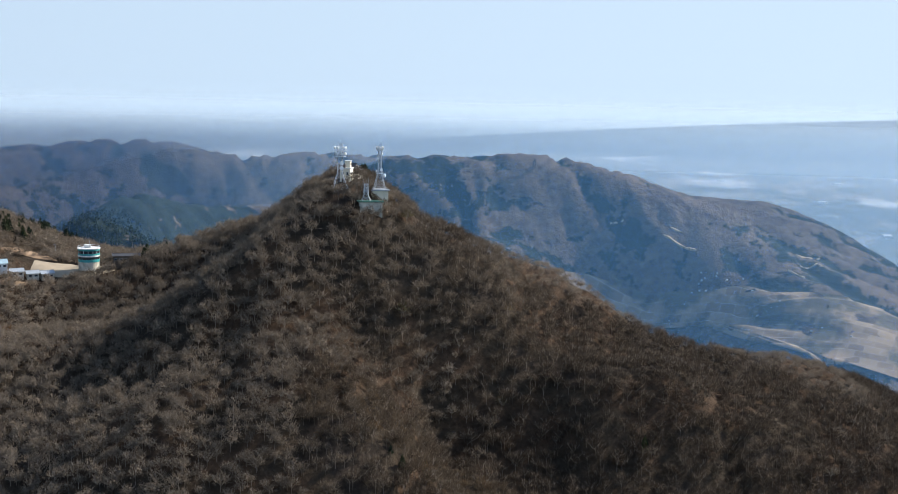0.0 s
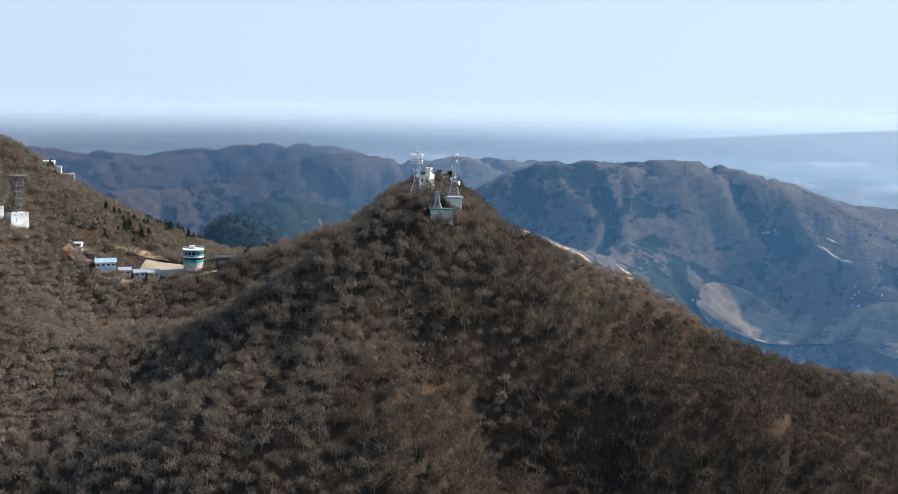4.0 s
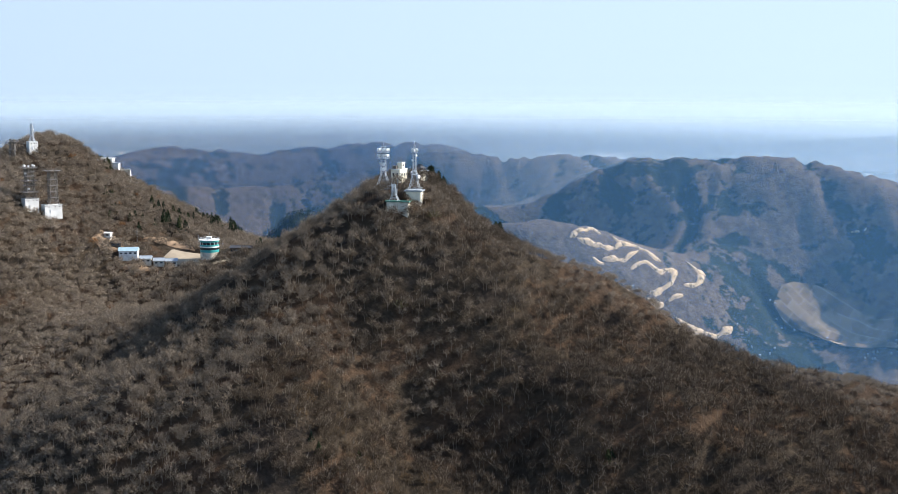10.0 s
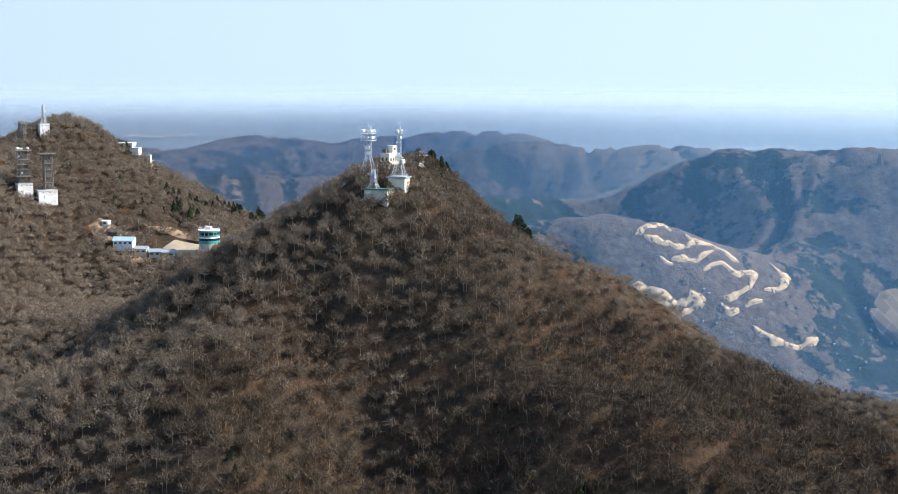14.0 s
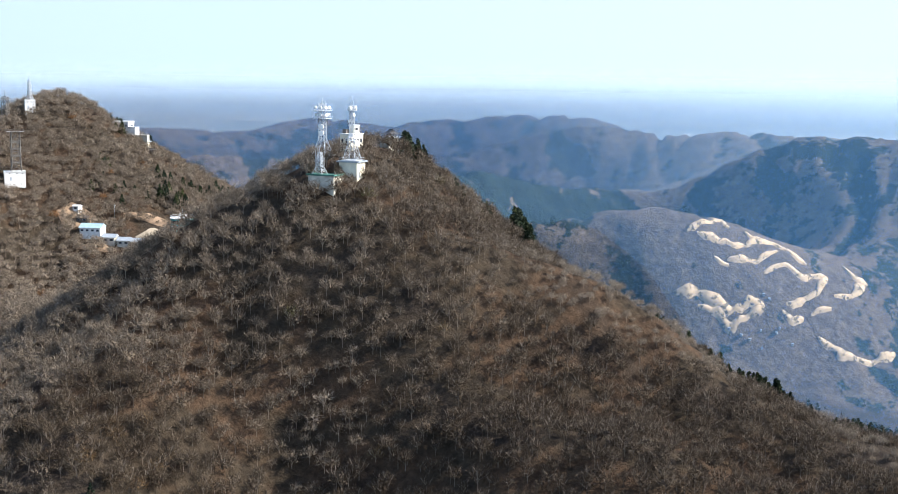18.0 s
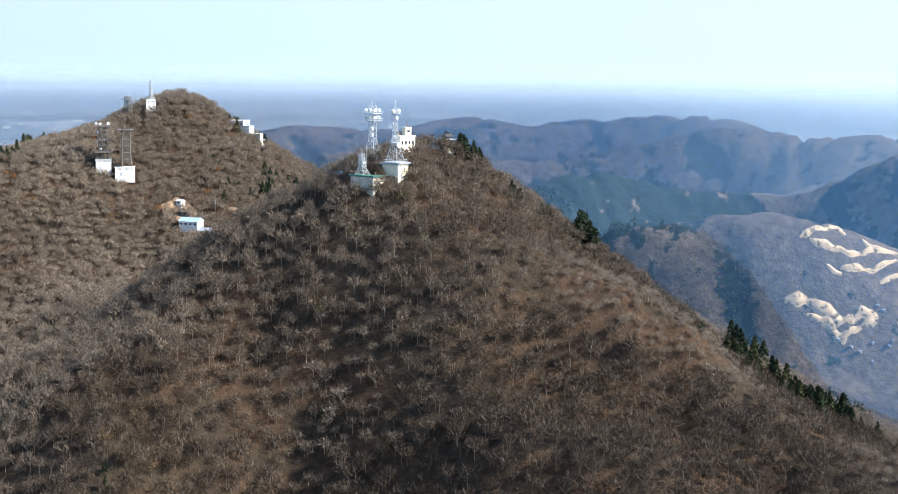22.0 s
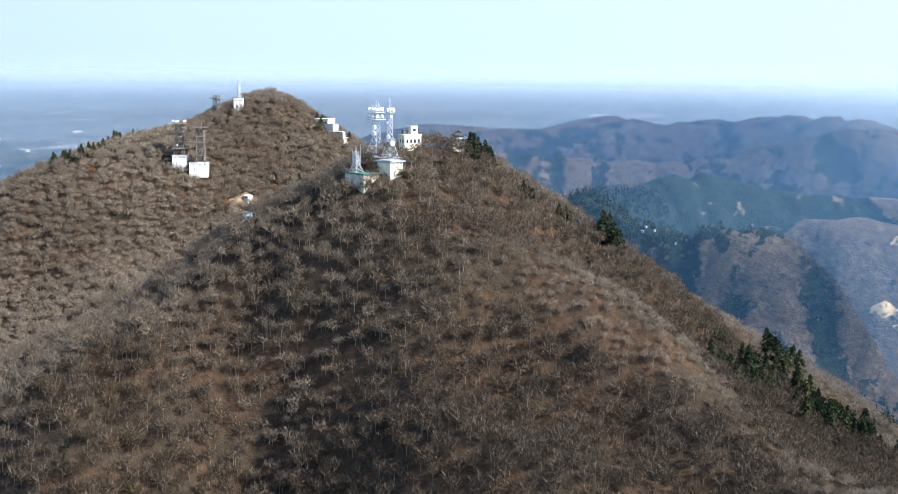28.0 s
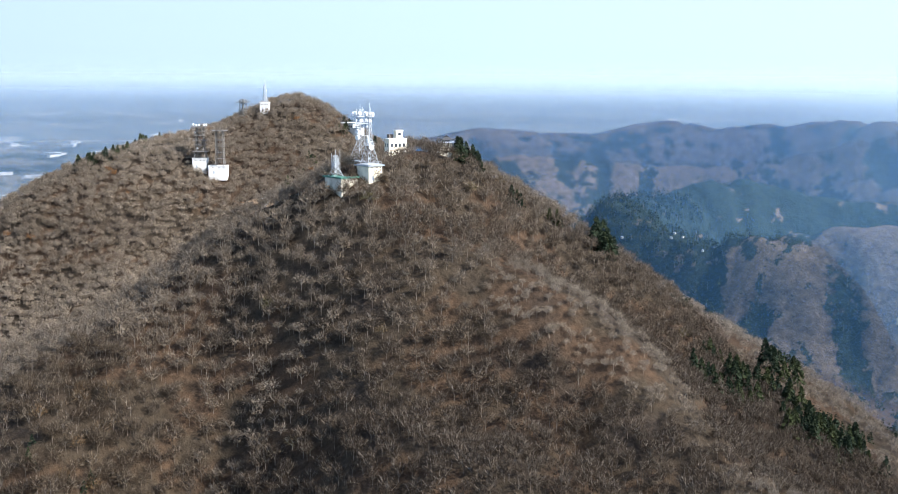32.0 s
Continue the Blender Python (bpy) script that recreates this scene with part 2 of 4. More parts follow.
def far_land(x, y):
    hills = swells(x, y, FAR_RANGES)
    rise = np.clip(hills / 45, 0, 1) * (1 - 0.6 * swells(x, y, [(0, 1045, 1, 45, 30, 0.3)]))
    return far_smooth(x, y) + rise * (5.0 * far_folds(x, y) + 2.2 * gullies(x, y, far_smooth, 25, 19, 9, 30) + 8 * fbm(x / 90, y / 90, 3, 5)) - 1


def land(x, y):
    x, y = np.asarray(x, float), np.asarray(y, float)
    a, b = near_land(x, y), far_land(x, y)
    k = 10.0
    m = np.maximum(a, b)
    h = m + k * np.log(np.exp((a - m) / k) + np.exp((b - m) / k)) - k * 0.1
    # gullies and ribs on the near slopes, smoothed away round the built-up tops
    calm = np.ones_like(x)
    for cx, cy in ((-48, 635), (-55, 665), (-220, 690), (-306, 652), (-362, 706), (-340, 768)):
        calm = calm * (1 - np.exp(-((x - cx) ** 2 + (y - cy) ** 2) / 1100))
    ribs = 3.4 * gullies(x, y, near_land, 52, 44, 77) + 1.5 * gullies(x, y, near_land, 25, 19, 79)
    return h + 2.0 * fbm(x / 45, y / 45, 3, 11) + 0.8 * fbm(x / 9, y / 9, 2, 17) + ribs * calm * np.clip((a - b) / 30, 0, 1)


def evergreen_and_shade_at(x, y):
    """How thickly evergreens, and the gully shade painted with them, lie on the low hills, 0 to 1: in the gullies, and
    all over the dark middle hill.
    """
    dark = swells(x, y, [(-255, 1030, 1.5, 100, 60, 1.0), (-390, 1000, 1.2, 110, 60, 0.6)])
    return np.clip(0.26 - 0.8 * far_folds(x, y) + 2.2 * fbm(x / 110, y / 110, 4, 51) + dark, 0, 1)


def land_at(x, y):
    return float(land(np.array([x]), np.array([y]))[0])


def mesh_object(name, verts, faces, mats, mat_index=None, tint=None, parent=None):
    me = bpy.data.meshes.new(name)
    verts, faces = np.asarray(verts, np.float32), np.asarray(faces, np.int32)
    n, k = faces.shape
    me.vertices.add(len(verts))
    me.vertices.foreach_set("co", verts.ravel())
    me.loops.add(n * k)
    me.loops.foreach_set("vertex_index", faces.ravel())
    me.polygons.add(n)
    me.polygons.foreach_set("loop_start", np.arange(0, n * k, k, dtype=np.int32))
    for m in mats:
        me.materials.append(m)
    if mat_index is not None:
        me.polygons.foreach_set("material_index", np.asarray(mat_index, np.int32))
    me.update(calc_edges=True)
    if tint is not None:
        me.attributes.new("tint", "FLOAT", "POINT").data.foreach_set("value", np.asarray(tint, np.float32))
    ob = new(name, me)
    if parent is not None:
        ob.parent = parent
    return ob


def build_ground():
    n = 580
    u = np.linspace(-1, 1, n)
    x = -90 + 330 * np.sinh(3.6 * u)
    y = 850 + 330 * np.sinh(3.6 * u)
    gx, gy = np.meshgrid(x, y)
    gz = land(gx, gy)
    idx = np.arange(n * n).reshape(n, n)
    faces = np.stack([idx[:-1, :-1], idx[:-1, 1:], idx[1:, 1:], idx[1:, :-1]], -1).reshape(-1, 4)
    ob = mesh_object("ground", np.stack([gx, gy, gz], -1).reshape(-1, 3), faces, [M_GROUND])
    ob.data.polygons.foreach_set("use_smooth", np.ones(len(faces), bool))
    r = np.hypot(gx - 200, gy - 250)
    wild = np.clip((far_land(gx, gy) - near_land(gx, gy) + 6) / 12, 0, 1)
    hills = swells(gx, gy, FAR_RANGES)
    flat = np.clip((r - 1150) / 150, 0, 1) * np.clip((20 - hills) / 12, 0, 1)
    # third channel: evergreen cover that also paints shade into the fold lows
    col = np.stack([wild, flat, evergreen_and_shade_at(gx, gy), 1 + 0 * wild], -1).astype(np.float32)
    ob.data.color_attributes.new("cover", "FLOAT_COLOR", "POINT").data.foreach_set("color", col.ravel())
    return tagged(ob, "forested mountain land falling to a hazy plain", "ground", kind="structure")


ground = build_ground()


# ---- haze over the low country ----
def haze_material(radius, thick, tone, foot):
    m, n, l, b = material("haze")
    n.remove(b)
    out = n["Material Output"]
    geo = n.new("ShaderNodeNewGeometry")
    sep = n.new("ShaderNodeSeparateXYZ")
    l.new(geo.outputs["Position"], sep.inputs[0])
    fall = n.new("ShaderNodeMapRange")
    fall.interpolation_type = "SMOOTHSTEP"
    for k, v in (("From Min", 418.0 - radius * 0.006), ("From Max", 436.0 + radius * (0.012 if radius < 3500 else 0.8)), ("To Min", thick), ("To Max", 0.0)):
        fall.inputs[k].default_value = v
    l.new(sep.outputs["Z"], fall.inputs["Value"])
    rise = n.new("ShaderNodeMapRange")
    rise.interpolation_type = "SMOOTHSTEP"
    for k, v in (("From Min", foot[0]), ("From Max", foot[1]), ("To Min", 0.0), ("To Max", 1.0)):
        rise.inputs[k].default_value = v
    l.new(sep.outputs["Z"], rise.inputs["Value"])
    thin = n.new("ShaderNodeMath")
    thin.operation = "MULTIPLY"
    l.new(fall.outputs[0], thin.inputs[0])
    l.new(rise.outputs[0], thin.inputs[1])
    drift = noise_node(n, l, 0.004, 3)
    span = n.new("ShaderNodeMapRange")
    span.inputs["To Min"].default_value, span.inputs["To Max"].default_value = 0.93, 1.07
    l.new(drift, span.inputs["Value"])
    mul = n.new("ShaderNodeMath")
    mul.operation = "MULTIPLY"
    l.new(thin.outputs[0], mul.inputs[0])
    l.new(span.outputs[0], mul.inputs[1])
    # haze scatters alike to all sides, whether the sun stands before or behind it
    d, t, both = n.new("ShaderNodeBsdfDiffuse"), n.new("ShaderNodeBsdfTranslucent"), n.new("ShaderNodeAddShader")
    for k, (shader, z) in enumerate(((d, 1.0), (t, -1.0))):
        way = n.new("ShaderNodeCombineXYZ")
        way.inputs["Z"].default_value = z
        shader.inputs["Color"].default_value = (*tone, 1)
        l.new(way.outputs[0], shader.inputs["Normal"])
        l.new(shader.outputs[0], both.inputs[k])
    mix, clear = n.new("ShaderNodeMixShader"), n.new("ShaderNodeBsdfTransparent")
    l.new(mul.outputs[0], mix.inputs[0])
    l.new(clear.outputs[0], mix.inputs[1])
    l.new(both.outputs[0], mix.inputs[2])
    l.new(mix.outputs[0], out.inputs["Surface"])
    return m


def haze_veil(radius, low, high, lean, thick, tone, foot, middle):
    """A ring of thin haze between two heights; the far ones lean inwards like a tent, so that the sun always strikes them from above."""
    n = 720
    a = np.arange(n) * 2 * np.pi / n
    verts = np.concatenate([np.stack([middle[0] + r * np.cos(a), middle[1] + r * np.sin(a), np.full(n, z)], -1) for r, z in ((radius, low), (radius - lean, high))])
    i = np.arange(n)
    faces = np.stack([i, (i + 1) % n, (i + 1) % n + n, i + n], -1)
    ob = mesh_object("haze", verts, faces, [haze_material(radius, thick, tone, foot)])
    return tagged(ob, "thin blue winter haze hanging over the lowlands", "haze", kind="structure")


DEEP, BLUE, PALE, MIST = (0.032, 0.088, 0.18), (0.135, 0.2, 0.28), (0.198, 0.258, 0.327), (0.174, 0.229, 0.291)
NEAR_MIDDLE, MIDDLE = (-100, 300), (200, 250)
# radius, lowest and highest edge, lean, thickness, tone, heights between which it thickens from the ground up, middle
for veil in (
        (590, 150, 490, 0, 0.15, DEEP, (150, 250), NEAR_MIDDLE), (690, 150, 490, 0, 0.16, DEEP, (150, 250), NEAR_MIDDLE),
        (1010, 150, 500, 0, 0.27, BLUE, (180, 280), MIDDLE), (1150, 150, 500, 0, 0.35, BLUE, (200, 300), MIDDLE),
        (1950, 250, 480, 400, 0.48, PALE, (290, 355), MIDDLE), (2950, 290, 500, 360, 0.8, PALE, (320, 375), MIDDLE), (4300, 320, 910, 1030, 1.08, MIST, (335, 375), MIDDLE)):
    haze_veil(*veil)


# ---- woods ----
def unit(v):
    return v / np.maximum(np.linalg.norm(v, axis=-1, keepdims=True), 1e-9)


def blade(rng, a, b, w):
    """Thin three-cornered twigs from a to b, w wide at the foot."""
    side = unit(np.cross(b - a, rng.normal(size=a.shape))) * (w / 2)[:, None]
    v = np.stack([a - side, a + side, b], 1).reshape(-1, 3)
    return v, np.arange(len(v)).reshape(-1, 3)


def bare_tree(seed, twigs, height=8.0, spread=3.9, width=0.3, sprays=48):
    """A leafless broad crown: trunk, limbs that fork upwards, and a dome of twigs. Gives limb and twig arrays."""
    rng = np.random.default_rng(seed)
    k = 9
    ang = np.arange(k) * 2.4 + rng.random(k)
    reach = spread * rng.uniform(0.45, 0.95, k)
    foot = np.stack([0 * ang, 0 * ang, height * rng.uniform(0.22, 0.5, k)], -1)
    tip = np.stack([np.cos(ang) * reach, np.sin(ang) * reach, height * (1.02 - 0.35 * (reach / spread) ** 2) * rng.uniform(0.88, 1.08, k)], -1)
    mid = (foot + tip) / 2 + np.stack([np.cos(ang) * 0.4, np.sin(ang) * 0.4, -0.2 + 0 * ang], -1)
    fork = mid + (tip - mid) * 0.3
    fork_tip = tip + np.stack([-np.sin(ang), np.cos(ang), 0 * ang], -1) * rng.choice((-1, 1), k)[:, None] * spread * 0.32
    trunk_a, trunk_b = np.array([[0, 0, -1.5]] * 2), np.array([[0.1, 0.1, height * 0.7]] * 2)
    la = np.concatenate([trunk_a, foot, mid, fork])
    lb = np.concatenate([trunk_b, mid + (mid - foot) * 0.15, tip, fork_tip])
    lw = np.concatenate([np.full(2, 0.34), np.full(k, 0.2), np.full(k, 0.19), np.full(k, 0.14)])
    limbs = blade(rng, la, lb, lw)
    dirs = rng.normal(size=(twigs, 3))
    dirs[:, 2] = np.abs(dirs[:, 2]) * 0.95 - 0.12
    dirs = unit(dirs)
    lump = 1 + 0.16 * np.sin(dirs[:, 0] * 5 + seed) * np.cos(dirs[:, 1] * 6 + seed * 2)
    scale = np.array([spread, spread, height * 0.5])
    centre = np.array([0, 0, height * 0.46])
    a = centre + dirs * scale * (rng.uniform(0.4, 0.9, twigs) * lump)[:, None]
    d2 = unit(dirs + 0.6 * rng.normal(size=dirs.shape) + np.array([0, 0, 0.3]))
    b = a + d2 * rng.uniform(0.8, 2.1, twigs)[:, None]
    tv, tf = blade(rng, a, b, rng.uniform(0.6, 1.4, twigs) * width)
    # dense sprays of fine twigs lying along the dome
    n = sprays
    d = rng.normal(size=(n, 3))
    d[:, 2] = np.abs(d[:, 2]) * 0.9 - 0.1
    d = unit(d)
    lump = 1 + 0.16 * np.sin(d[:, 0] * 5 + seed) * np.cos(d[:, 1] * 6 + seed * 2)
    p = centre + d * scale * (rng.uniform(0.4, 0.74, n) * lump)[:, None]
    tilt = unit(d + 0.35 * rng.normal(size=d.shape))
    u = unit(np.cross(tilt, rng.normal(size=d.shape)))
    w = np.cross(tilt, u)
    k = rng.uniform(0.7, 1.25, n)[:, None] * spread * 0.13
    sv = np.stack([p + u * k, p - u * k * 0.5 + w * k * 0.8, p - u * k * 0.5 - w * k * 0.8], 1).reshape(-1, 3)
    sf = np.arange(len(sv)).reshape(-1, 3) + len(tv)
    return limbs, (np.concatenate([tv, sv]), np.concatenate([tf, sf]))


def conifer_tree(seed, tufts, height=9.0, spread=2.6, width=0.9):
    """An evergreen: drooping tufts in a rough, tapering crown."""
    rng = np.random.default_rng(seed)
    t = rng.random(tufts) ** 0.75
    ang = rng.random(tufts) * 2 * np.pi
    r = spread * (1.02 - t) * rng.uniform(0.75, 1.15, tufts)
    a = np.stack([np.cos(ang) * r * 0.25, np.sin(ang) * r * 0.25, height * (0.1 + 0.9 * t) + 0.3], -1)
    b = np.stack([np.cos(ang) * r, np.sin(ang) * r, height * (0.1 + 0.88 * t) - 0.25 * r], -1)
    crown = blade(rng, b, a, rng.uniform(0.7, 1.3, tufts) * width)
    limbs = blade(rng, np.array([[0, 0, -1.5]] * 2), np.array([[0, 0, height * 0.95]] * 2), np.full(2, 0.45))
    return limbs, crown


def scatter(seed, x0, x1, y0, y1, step, keep):
    """Uneven planting points on a jittered grid; keep(x, y) tells which stay."""
    rng = np.random.default_rng(seed)
    gx, gy = np.meshgrid(np.arange(x0, x1, step), np.arange(y0, y1, step))
    x = gx.ravel() + rng.uniform(-0.8, 0.8, gx.size) * step
    y = gy.ravel() + rng.uniform(-0.8, 0.8, gx.size) * step
    ok = keep(x, y)
    return x[ok], y[ok]


def plant(name, seed, kinds, xs, ys, sizes, tints, mats, label, category="trees"):
    """One joined wood of many trees."""
    rng = np.random.default_rng(seed)
    zs = land(xs, ys)
    which = rng.integers(0, len(kinds), len(xs))
    turn = rng.random(len(xs)) * 2 * np.pi
    V, F, MI, T, base = [], [], [], [], 0
    for k, (limbs, crown) in enumerate(kinds):
        sel = np.where(which == k)[0]
        if not len(sel):
            continue
        for (v, f), mi in ((limbs, 0), (crown, 1)):
            c, s = np.cos(turn[sel])[:, None], np.sin(turn[sel])[:, None]
            sz = sizes[sel][:, None]
            px = (v[:, 0] * c - v[:, 1] * s) * sz + xs[sel][:, None]
            py = (v[:, 0] * s + v[:, 1] * c) * sz + ys[sel][:, None]
            pz = v[:, 2] * sz + zs[sel][:, None]
            V.append(np.stack([px, py, pz], -1).reshape(-1, 3))
            F.append((f[None] + (np.arange(len(sel)) * len(v))[:, None, None]).reshape(-1, 3) + base)
            MI.append(np.full(len(sel) * len(f), mi))
            T.append(np.repeat(tints[sel], len(v)))
            base += len(sel) * len(v)
    ob = mesh_object(name, np.concatenate(V), np.concatenate(F), mats, np.concatenate(MI), np.concatenate(T))
    return tagged(ob, label, category, kind="stuff")


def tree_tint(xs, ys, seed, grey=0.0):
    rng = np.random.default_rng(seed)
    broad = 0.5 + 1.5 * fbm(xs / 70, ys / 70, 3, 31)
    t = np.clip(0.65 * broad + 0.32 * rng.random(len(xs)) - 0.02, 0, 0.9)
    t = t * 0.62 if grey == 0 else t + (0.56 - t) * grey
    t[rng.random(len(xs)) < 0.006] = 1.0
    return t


CLEAR = [(-40, 617, 6.2), (-57, 634, 5.2), (-54, 628, 4.5), (-36, 628, 5.3), (-55, 651, 7.8), (-50, 645, 5.0), (-53, 676, 6), (-251, 668, 8), (-206, 691, 10), (-235, 674, 9), (-222, 690, 17), (-238, 694, 12), (-189, 694, 9), (-187, 700, 8), (-250, 714, 9), (-309, 647, 6), (-299, 656, 7), (-343, 767, 9), (-330, 771, 6), (-361, 711, 5), (-366, 697, 3), (-271, 674, 4)]


def wooded(x, y):
    ok = near_land(x, y) > far_land(x, y) - 12
    for cx, cy, cr in CLEAR:
        ok &= np.hypot(x - cx, y - cy) > cr
    return ok


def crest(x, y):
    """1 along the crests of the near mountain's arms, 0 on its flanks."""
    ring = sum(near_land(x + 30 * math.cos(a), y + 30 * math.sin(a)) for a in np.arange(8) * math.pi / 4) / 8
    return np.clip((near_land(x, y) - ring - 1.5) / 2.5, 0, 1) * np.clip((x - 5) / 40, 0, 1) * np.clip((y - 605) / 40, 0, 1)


xs, ys = scatter(3, -210, 300, 430, 790, 4.35, lambda x, y: wooded(x, y) & ~((x < -75) & (y > 735)))
rng = np.random.default_rng(4)
# the nearest few hundred stand as trees of their own
single = (xs > -62) & (xs < 62) & (ys > 478) & (ys < 535)
NEAR_SINGLES = xs[single][:290], ys[single][:290]
drop = np.where(single)[0][:290]
xs, ys = np.delete(xs, drop), np.delete(ys, drop)
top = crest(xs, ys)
# trees darken rightwards and pale leftwards: shaded and sunlit flanks put into the tint
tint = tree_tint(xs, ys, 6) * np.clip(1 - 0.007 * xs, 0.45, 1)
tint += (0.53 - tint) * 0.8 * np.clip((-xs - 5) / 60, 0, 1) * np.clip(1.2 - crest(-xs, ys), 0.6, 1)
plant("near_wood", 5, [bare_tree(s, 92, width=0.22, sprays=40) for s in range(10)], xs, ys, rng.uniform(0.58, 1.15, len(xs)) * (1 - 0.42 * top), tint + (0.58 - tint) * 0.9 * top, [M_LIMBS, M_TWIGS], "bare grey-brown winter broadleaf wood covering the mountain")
xs, ys = scatter(7, -480, -210, 480, 805, 3.3, wooded)
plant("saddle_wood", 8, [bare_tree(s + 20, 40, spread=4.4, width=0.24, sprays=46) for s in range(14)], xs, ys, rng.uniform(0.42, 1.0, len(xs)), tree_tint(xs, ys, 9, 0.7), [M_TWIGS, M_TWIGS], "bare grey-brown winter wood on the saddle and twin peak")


def back_slope(x, y):
    return ((near_land(x, y) <= far_land(x, y) - 12) | (y > 790) | (x > 330)) & (np.hypot(x - 200, y - 250) < 900) & ~((x < -210) & wooded(x, y))


xs, ys = scatter(12, -420, 420, 700, 880, 6.0, lambda x, y: back_slope(x, y) & (evergreen_and_shade_at(x, y) < 0.5))
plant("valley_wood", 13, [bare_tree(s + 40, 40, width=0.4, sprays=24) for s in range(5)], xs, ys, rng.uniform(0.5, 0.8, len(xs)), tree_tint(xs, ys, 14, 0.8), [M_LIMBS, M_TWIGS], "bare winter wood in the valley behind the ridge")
xs, ys = scatter(15, -420, 420, 700, 1040, 4.6, lambda x, y: back_slope(x, y) & (evergreen_and_shade_at(x, y) > 0.62))
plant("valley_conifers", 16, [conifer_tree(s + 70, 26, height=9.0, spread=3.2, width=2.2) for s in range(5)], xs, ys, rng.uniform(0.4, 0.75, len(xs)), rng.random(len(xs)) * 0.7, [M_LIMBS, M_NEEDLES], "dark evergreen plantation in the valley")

# ---- helpers for built things ----
def part(name, bm, mat, parent, label=""):
    me = bpy.data.meshes.new(name)
    bm.to_mesh(me)
    bm.free()
    me.materials.append(mat)
    ob = new(name, me)
    ob.parent = parent
    if label:
        ob["label"] = label
    return ob


def thing(name, x, y, z, turn, label, category, group=""):
    return tagged(at(new(name), x, y, z, turn), label, category, group)


def at(ob, x, y, z, turn=0):
    ob.matrix_world = pose(x, y, z, 0, 0, turn)
    return ob


def box(bm, c, s, turn=0.0, bevel=0.0):
    """A block with its centre at c and sides s, turned about z, its edges broken by bevel."""
    m = Matrix.Translation(c) @ Matrix.Rotation(radians(turn), 4, "Z") @ Matrix.Diagonal((*s, 1))
    made = bmesh.ops.create_cube(bm, size=1, matrix=m)["verts"]
    if bevel:
        edges = list({e for v in made for e in v.link_edges})
        bmesh.ops.bevel(bm, geom=edges, offset=bevel, segments=1, affect="EDGES", profile=0.5)
    return bm


def bar(bm, a, b, w):
    """A straight square bar from a to b."""
    a, b = Vector(a), Vector(b)
    d = b - a
    m = Matrix.Translation((a + b) / 2) @ d.to_track_quat("Z", "Y").to_matrix().to_4x4() @ Matrix.Diagonal((w, w, d.length, 1))
    bmesh.ops.create_cube(bm, size=1, matrix=m)
    return bm


def drum(bm, c, r, depth, way, taper=1.0, seg=12):
    m = Matrix.Translation(c) @ Vector(way).to_track_quat("Z", "Y").to_matrix().to_4x4()
    bmesh.ops.create_cone(bm, cap_ends=True, segments=seg, radius1=r, radius2=r * taper, depth=depth, matrix=m)
    return bm


def B():
    return bmesh.new()


M_WHITE_STEEL = plain_material("white_painted_steel", (0.43, 0.46, 0.49), 0.45, 0.0, 0.15)
M_TOWER_STEEL = plain_material("grey_brown_tower_steel", (0.17, 0.155, 0.14), 0.6, 0.2, 0.25)
M_DARK_STEEL = plain_material("weathered_steel", (0.12, 0.1, 0.09), 0.6, 0.2, 0.3)
M_DRUM = plain_material("antenna_shell", (0.82, 0.82, 0.8), 0.5, 0.0, 0.1)
M_WHITE_WALL = plain_material("white_rendered_wall", (0.7, 0.7, 0.68), 0.85, 0.0, 0.22, 0.35)
M_STAINED_WALL = plain_material("stained_concrete", (0.55, 0.52, 0.44), 0.9, 0.0, 0.35, 0.4)
M_CREAM = plain_material("cream_wall", (0.74, 0.68, 0.54), 0.85, 0.0, 0.12, 0.4)
M_GREEN_ROOF = plain_material("green_roof", (0.06, 0.19, 0.15), 0.6, 0.0, 0.3)
M_BLUE_ROOF = plain_material("pale_blue_sheet_roof", (0.36, 0.5, 0.56), 0.4, 0.1, 0.15)
M_GREY_ROOF = plain_material("grey_sheet_roof", (0.34, 0.38, 0.42), 0.5, 0.1, 0.2)
M_DARK_ROOF = plain_material("dark_tile_roof", (0.055, 0.055, 0.06), 0.6, 0.0, 0.3)
M_TEAL = plain_material("teal_panel", (0.03, 0.3, 0.3), 0.5, 0.0, 0.15)
M_GLASS = plain_material("dark_window_glass", (0.03, 0.04, 0.05), 0.12, 0.0, 0.1)
M_TIMBER = plain_material("dark_timber", (0.09, 0.07, 0.055), 0.8, 0.0, 0.3)
M_PAVING = plain_material("sunlit_paving", (0.34, 0.28, 0.2), 0.95, 0.0, 0.2, 0.15, 1.5)
M_EARTH = plain_material("bare_earth", (0.28, 0.19, 0.12), 0.95, 0.0, 0.3, 0.2, 1.2)


def turf_material():
    """Bleached winter turf broken by darker rough and scrub."""
    m, n, l, b = material("pale_winter_turf")
    scrub, fine = noise_node(n, l, 0.2, 6, 0.75), noise_node(n, l, 0.5, 5)
    turf = ramp(n, l, fine, [(0.3, (0.4, 0.29, 0.165)), (0.7, (0.58, 0.44, 0.27))])
    l.new(mix_color(n, l, ramp(n, l, scrub, [(0.53, (0, 0, 0)), (0.58, (1, 1, 1))]), turf, (0.1, 0.085, 0.05)), b.inputs["Base Color"])
    b.inputs["Roughness"].default_value = 0.95
    return m


M_SAND = turf_material()
